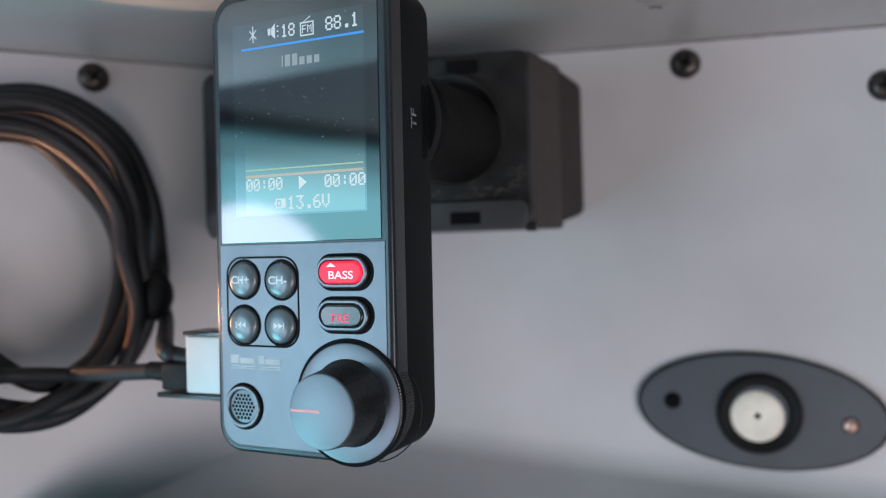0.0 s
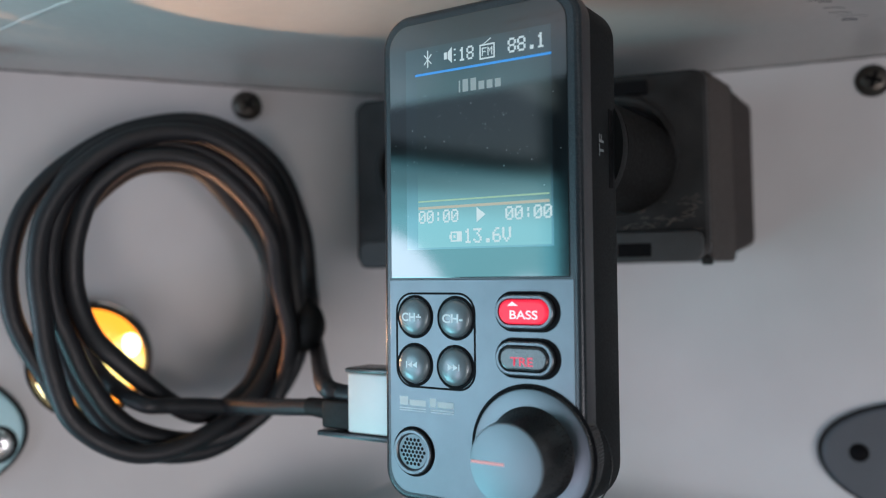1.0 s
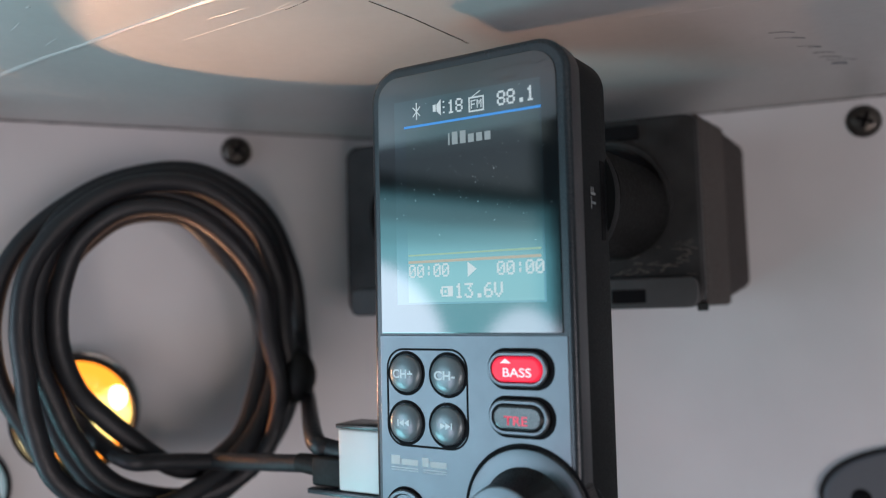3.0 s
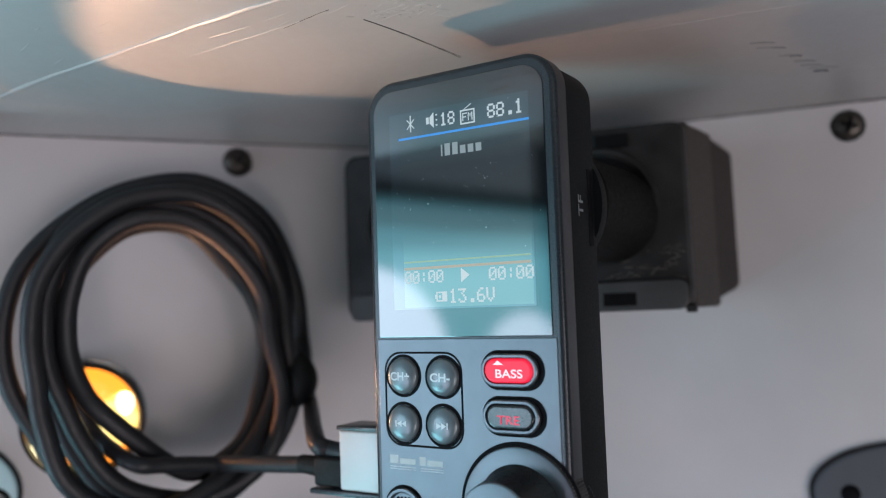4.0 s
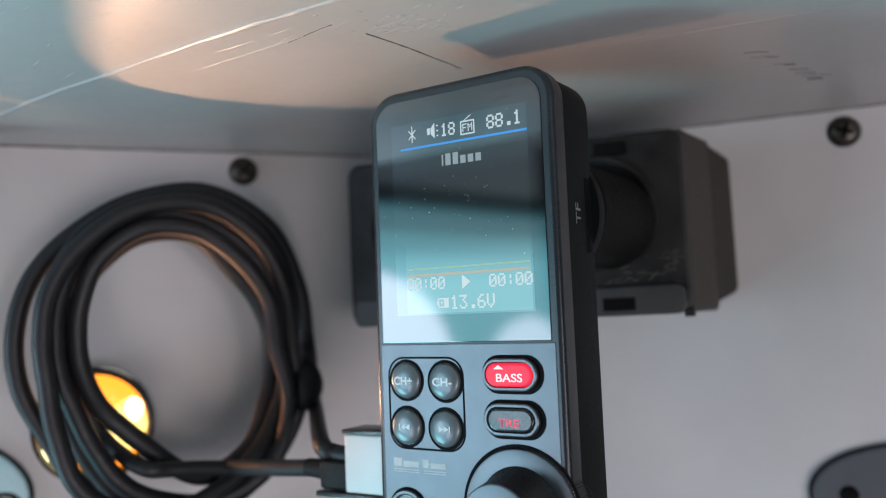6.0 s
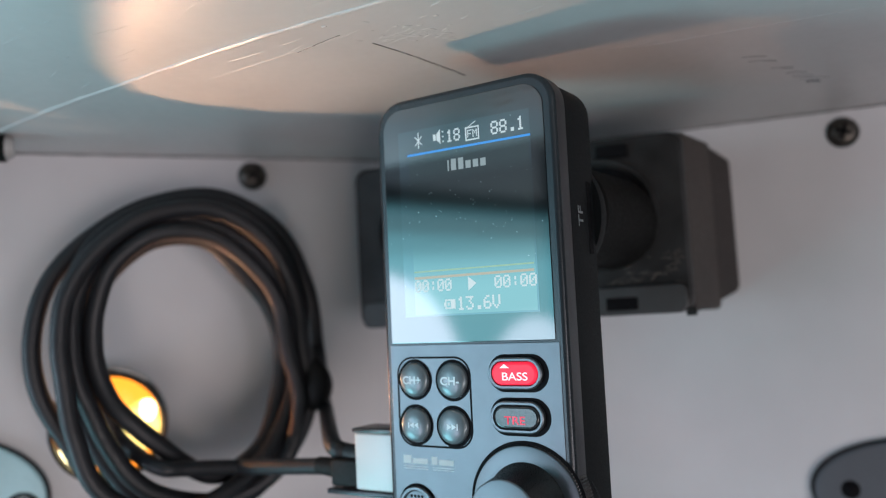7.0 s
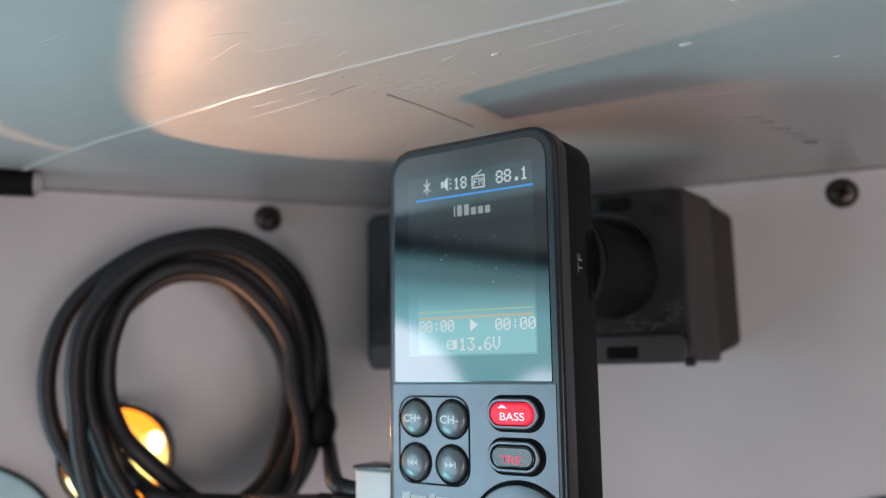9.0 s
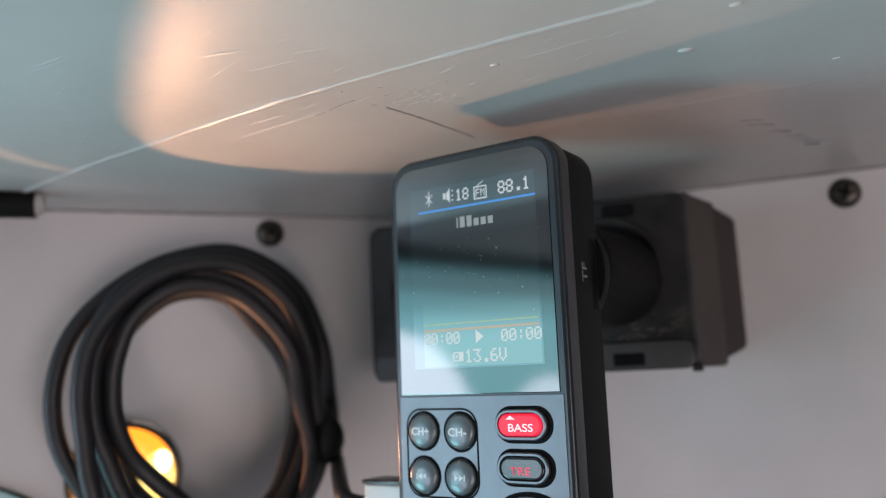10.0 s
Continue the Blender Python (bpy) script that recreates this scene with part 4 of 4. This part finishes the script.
    shell.matrix_basis = DEVICE
    for x0, z0, z1 in ((-2.72, -3.53, -3.43), (-1.99, -2.25, -2.17)):
        bm = bmesh.new()
        box(bm, x0, -0.42, 0.62, 1.38, z0, z1, 0.02, 2)
        edge = part("plug_edge", bm, KNOB if z0 > -3 else BEZEL, ob, "glossy black edge")
        edge.matrix_basis = DEVICE
    return ob


usb_cable()


# ---- hose, pouch ----
def hose():
    ob = thing("rubber_hose", cm(0, 0, 0), "short black rubber hose lying along the shelf edge", "hose")
    bm = bmesh.new()

    def side(u, n, z):
        p = SIDE @ Vector((0.01 * u, -0.01 * n, 0.01 * z))
        return (100 * p.x, 100 * p.y, 100 * p.z)

    tube(bm, smooth_path([side(-11.75, 2.0, 4.70), side(-13.0, 1.95, 4.70), side(-16.0, 1.85, 4.69), side(-22.0, 1.7, 4.68)], 8), 0.35, 20)
    part("hose_wall", bm, PLUG, ob)
    bm = bmesh.new()
    tube(bm, [Vector(side(-11.58, 2.0, 4.72)), Vector(side(-11.7, 2.0, 4.71)), Vector(side(-11.85, 2.0, 4.70))], lambda t: 0.24 + 0.09 * t, 16)
    part("hose_tip", bm, CEILING, ob, "paint-splashed tip")
    return ob


hose()


def pouch():
    ob = thing("tool_pouch", cm(-4.15, 4.6, -8.5, 25, 0, -3), "teal case with an orange tab, lying on the sloping lower panel", "case")

    def crown(x):
        return 0.22 * math.exp(-((x + 1.9) / 1.7) ** 2) + 0.26 * math.exp(-((x - 1.9) / 1.1) ** 2)

    bm = bmesh.new()
    rings = []
    for z, w, d in ((0, 4.0, 0.9), (0.12, 4.2, 1.05), (0.8, 4.25, 1.05), (1.15, 4.1, 0.95), (1.35, 3.8, 0.75), (1.46, 3.3, 0.5), (1.5, 2.6, 0.25)):
        rings.append([(x, y, z + (crown(x) if z > 1 else 0)) for x, y in outline(-w, w, -d, d, (0.45 * d,) * 4, 0, 6)])
    ring_faces(bm, rings)
    part("shell", bm, TEAL, ob)
    bm = bmesh.new()
    slab(bm, -1.75, -0.35, 1.2, 1.82, -0.6, -0.35, 0.22, 0.08, 0.08, 3, 6)
    part("tab", bm, ORANGE, ob, "orange tab")
    bm = bmesh.new()
    tube(bm, smooth_path([(-0.5, -0.5, 1.82), (0.0, -0.48, 1.75), (0.5, -0.45, 1.58)], 5), lambda t: 0.13 - 0.03 * t, 10)
    part("tongue", bm, ORANGE, ob, "orange strap tongue")
    bm = bmesh.new()
    bmesh.ops.create_icosphere(bm, subdivisions=2, radius=0.24, matrix=Matrix.Translation((-0.62, -0.42, 1.88)) @ Matrix.Diagonal((1.4, 0.8, 0.7, 1)))
    part("knot", bm, BROWN, ob, "dark brown knot")
    bm = bmesh.new()
    tube(bm, smooth_path([(-0.45, -0.25, 2.04), (0.1, -0.25, 1.94), (0.7, -0.25, 1.75)], 5), 0.09, 10)
    part("strap_end", bm, SHELL, ob, "pale strap end")
    return ob


pouch()
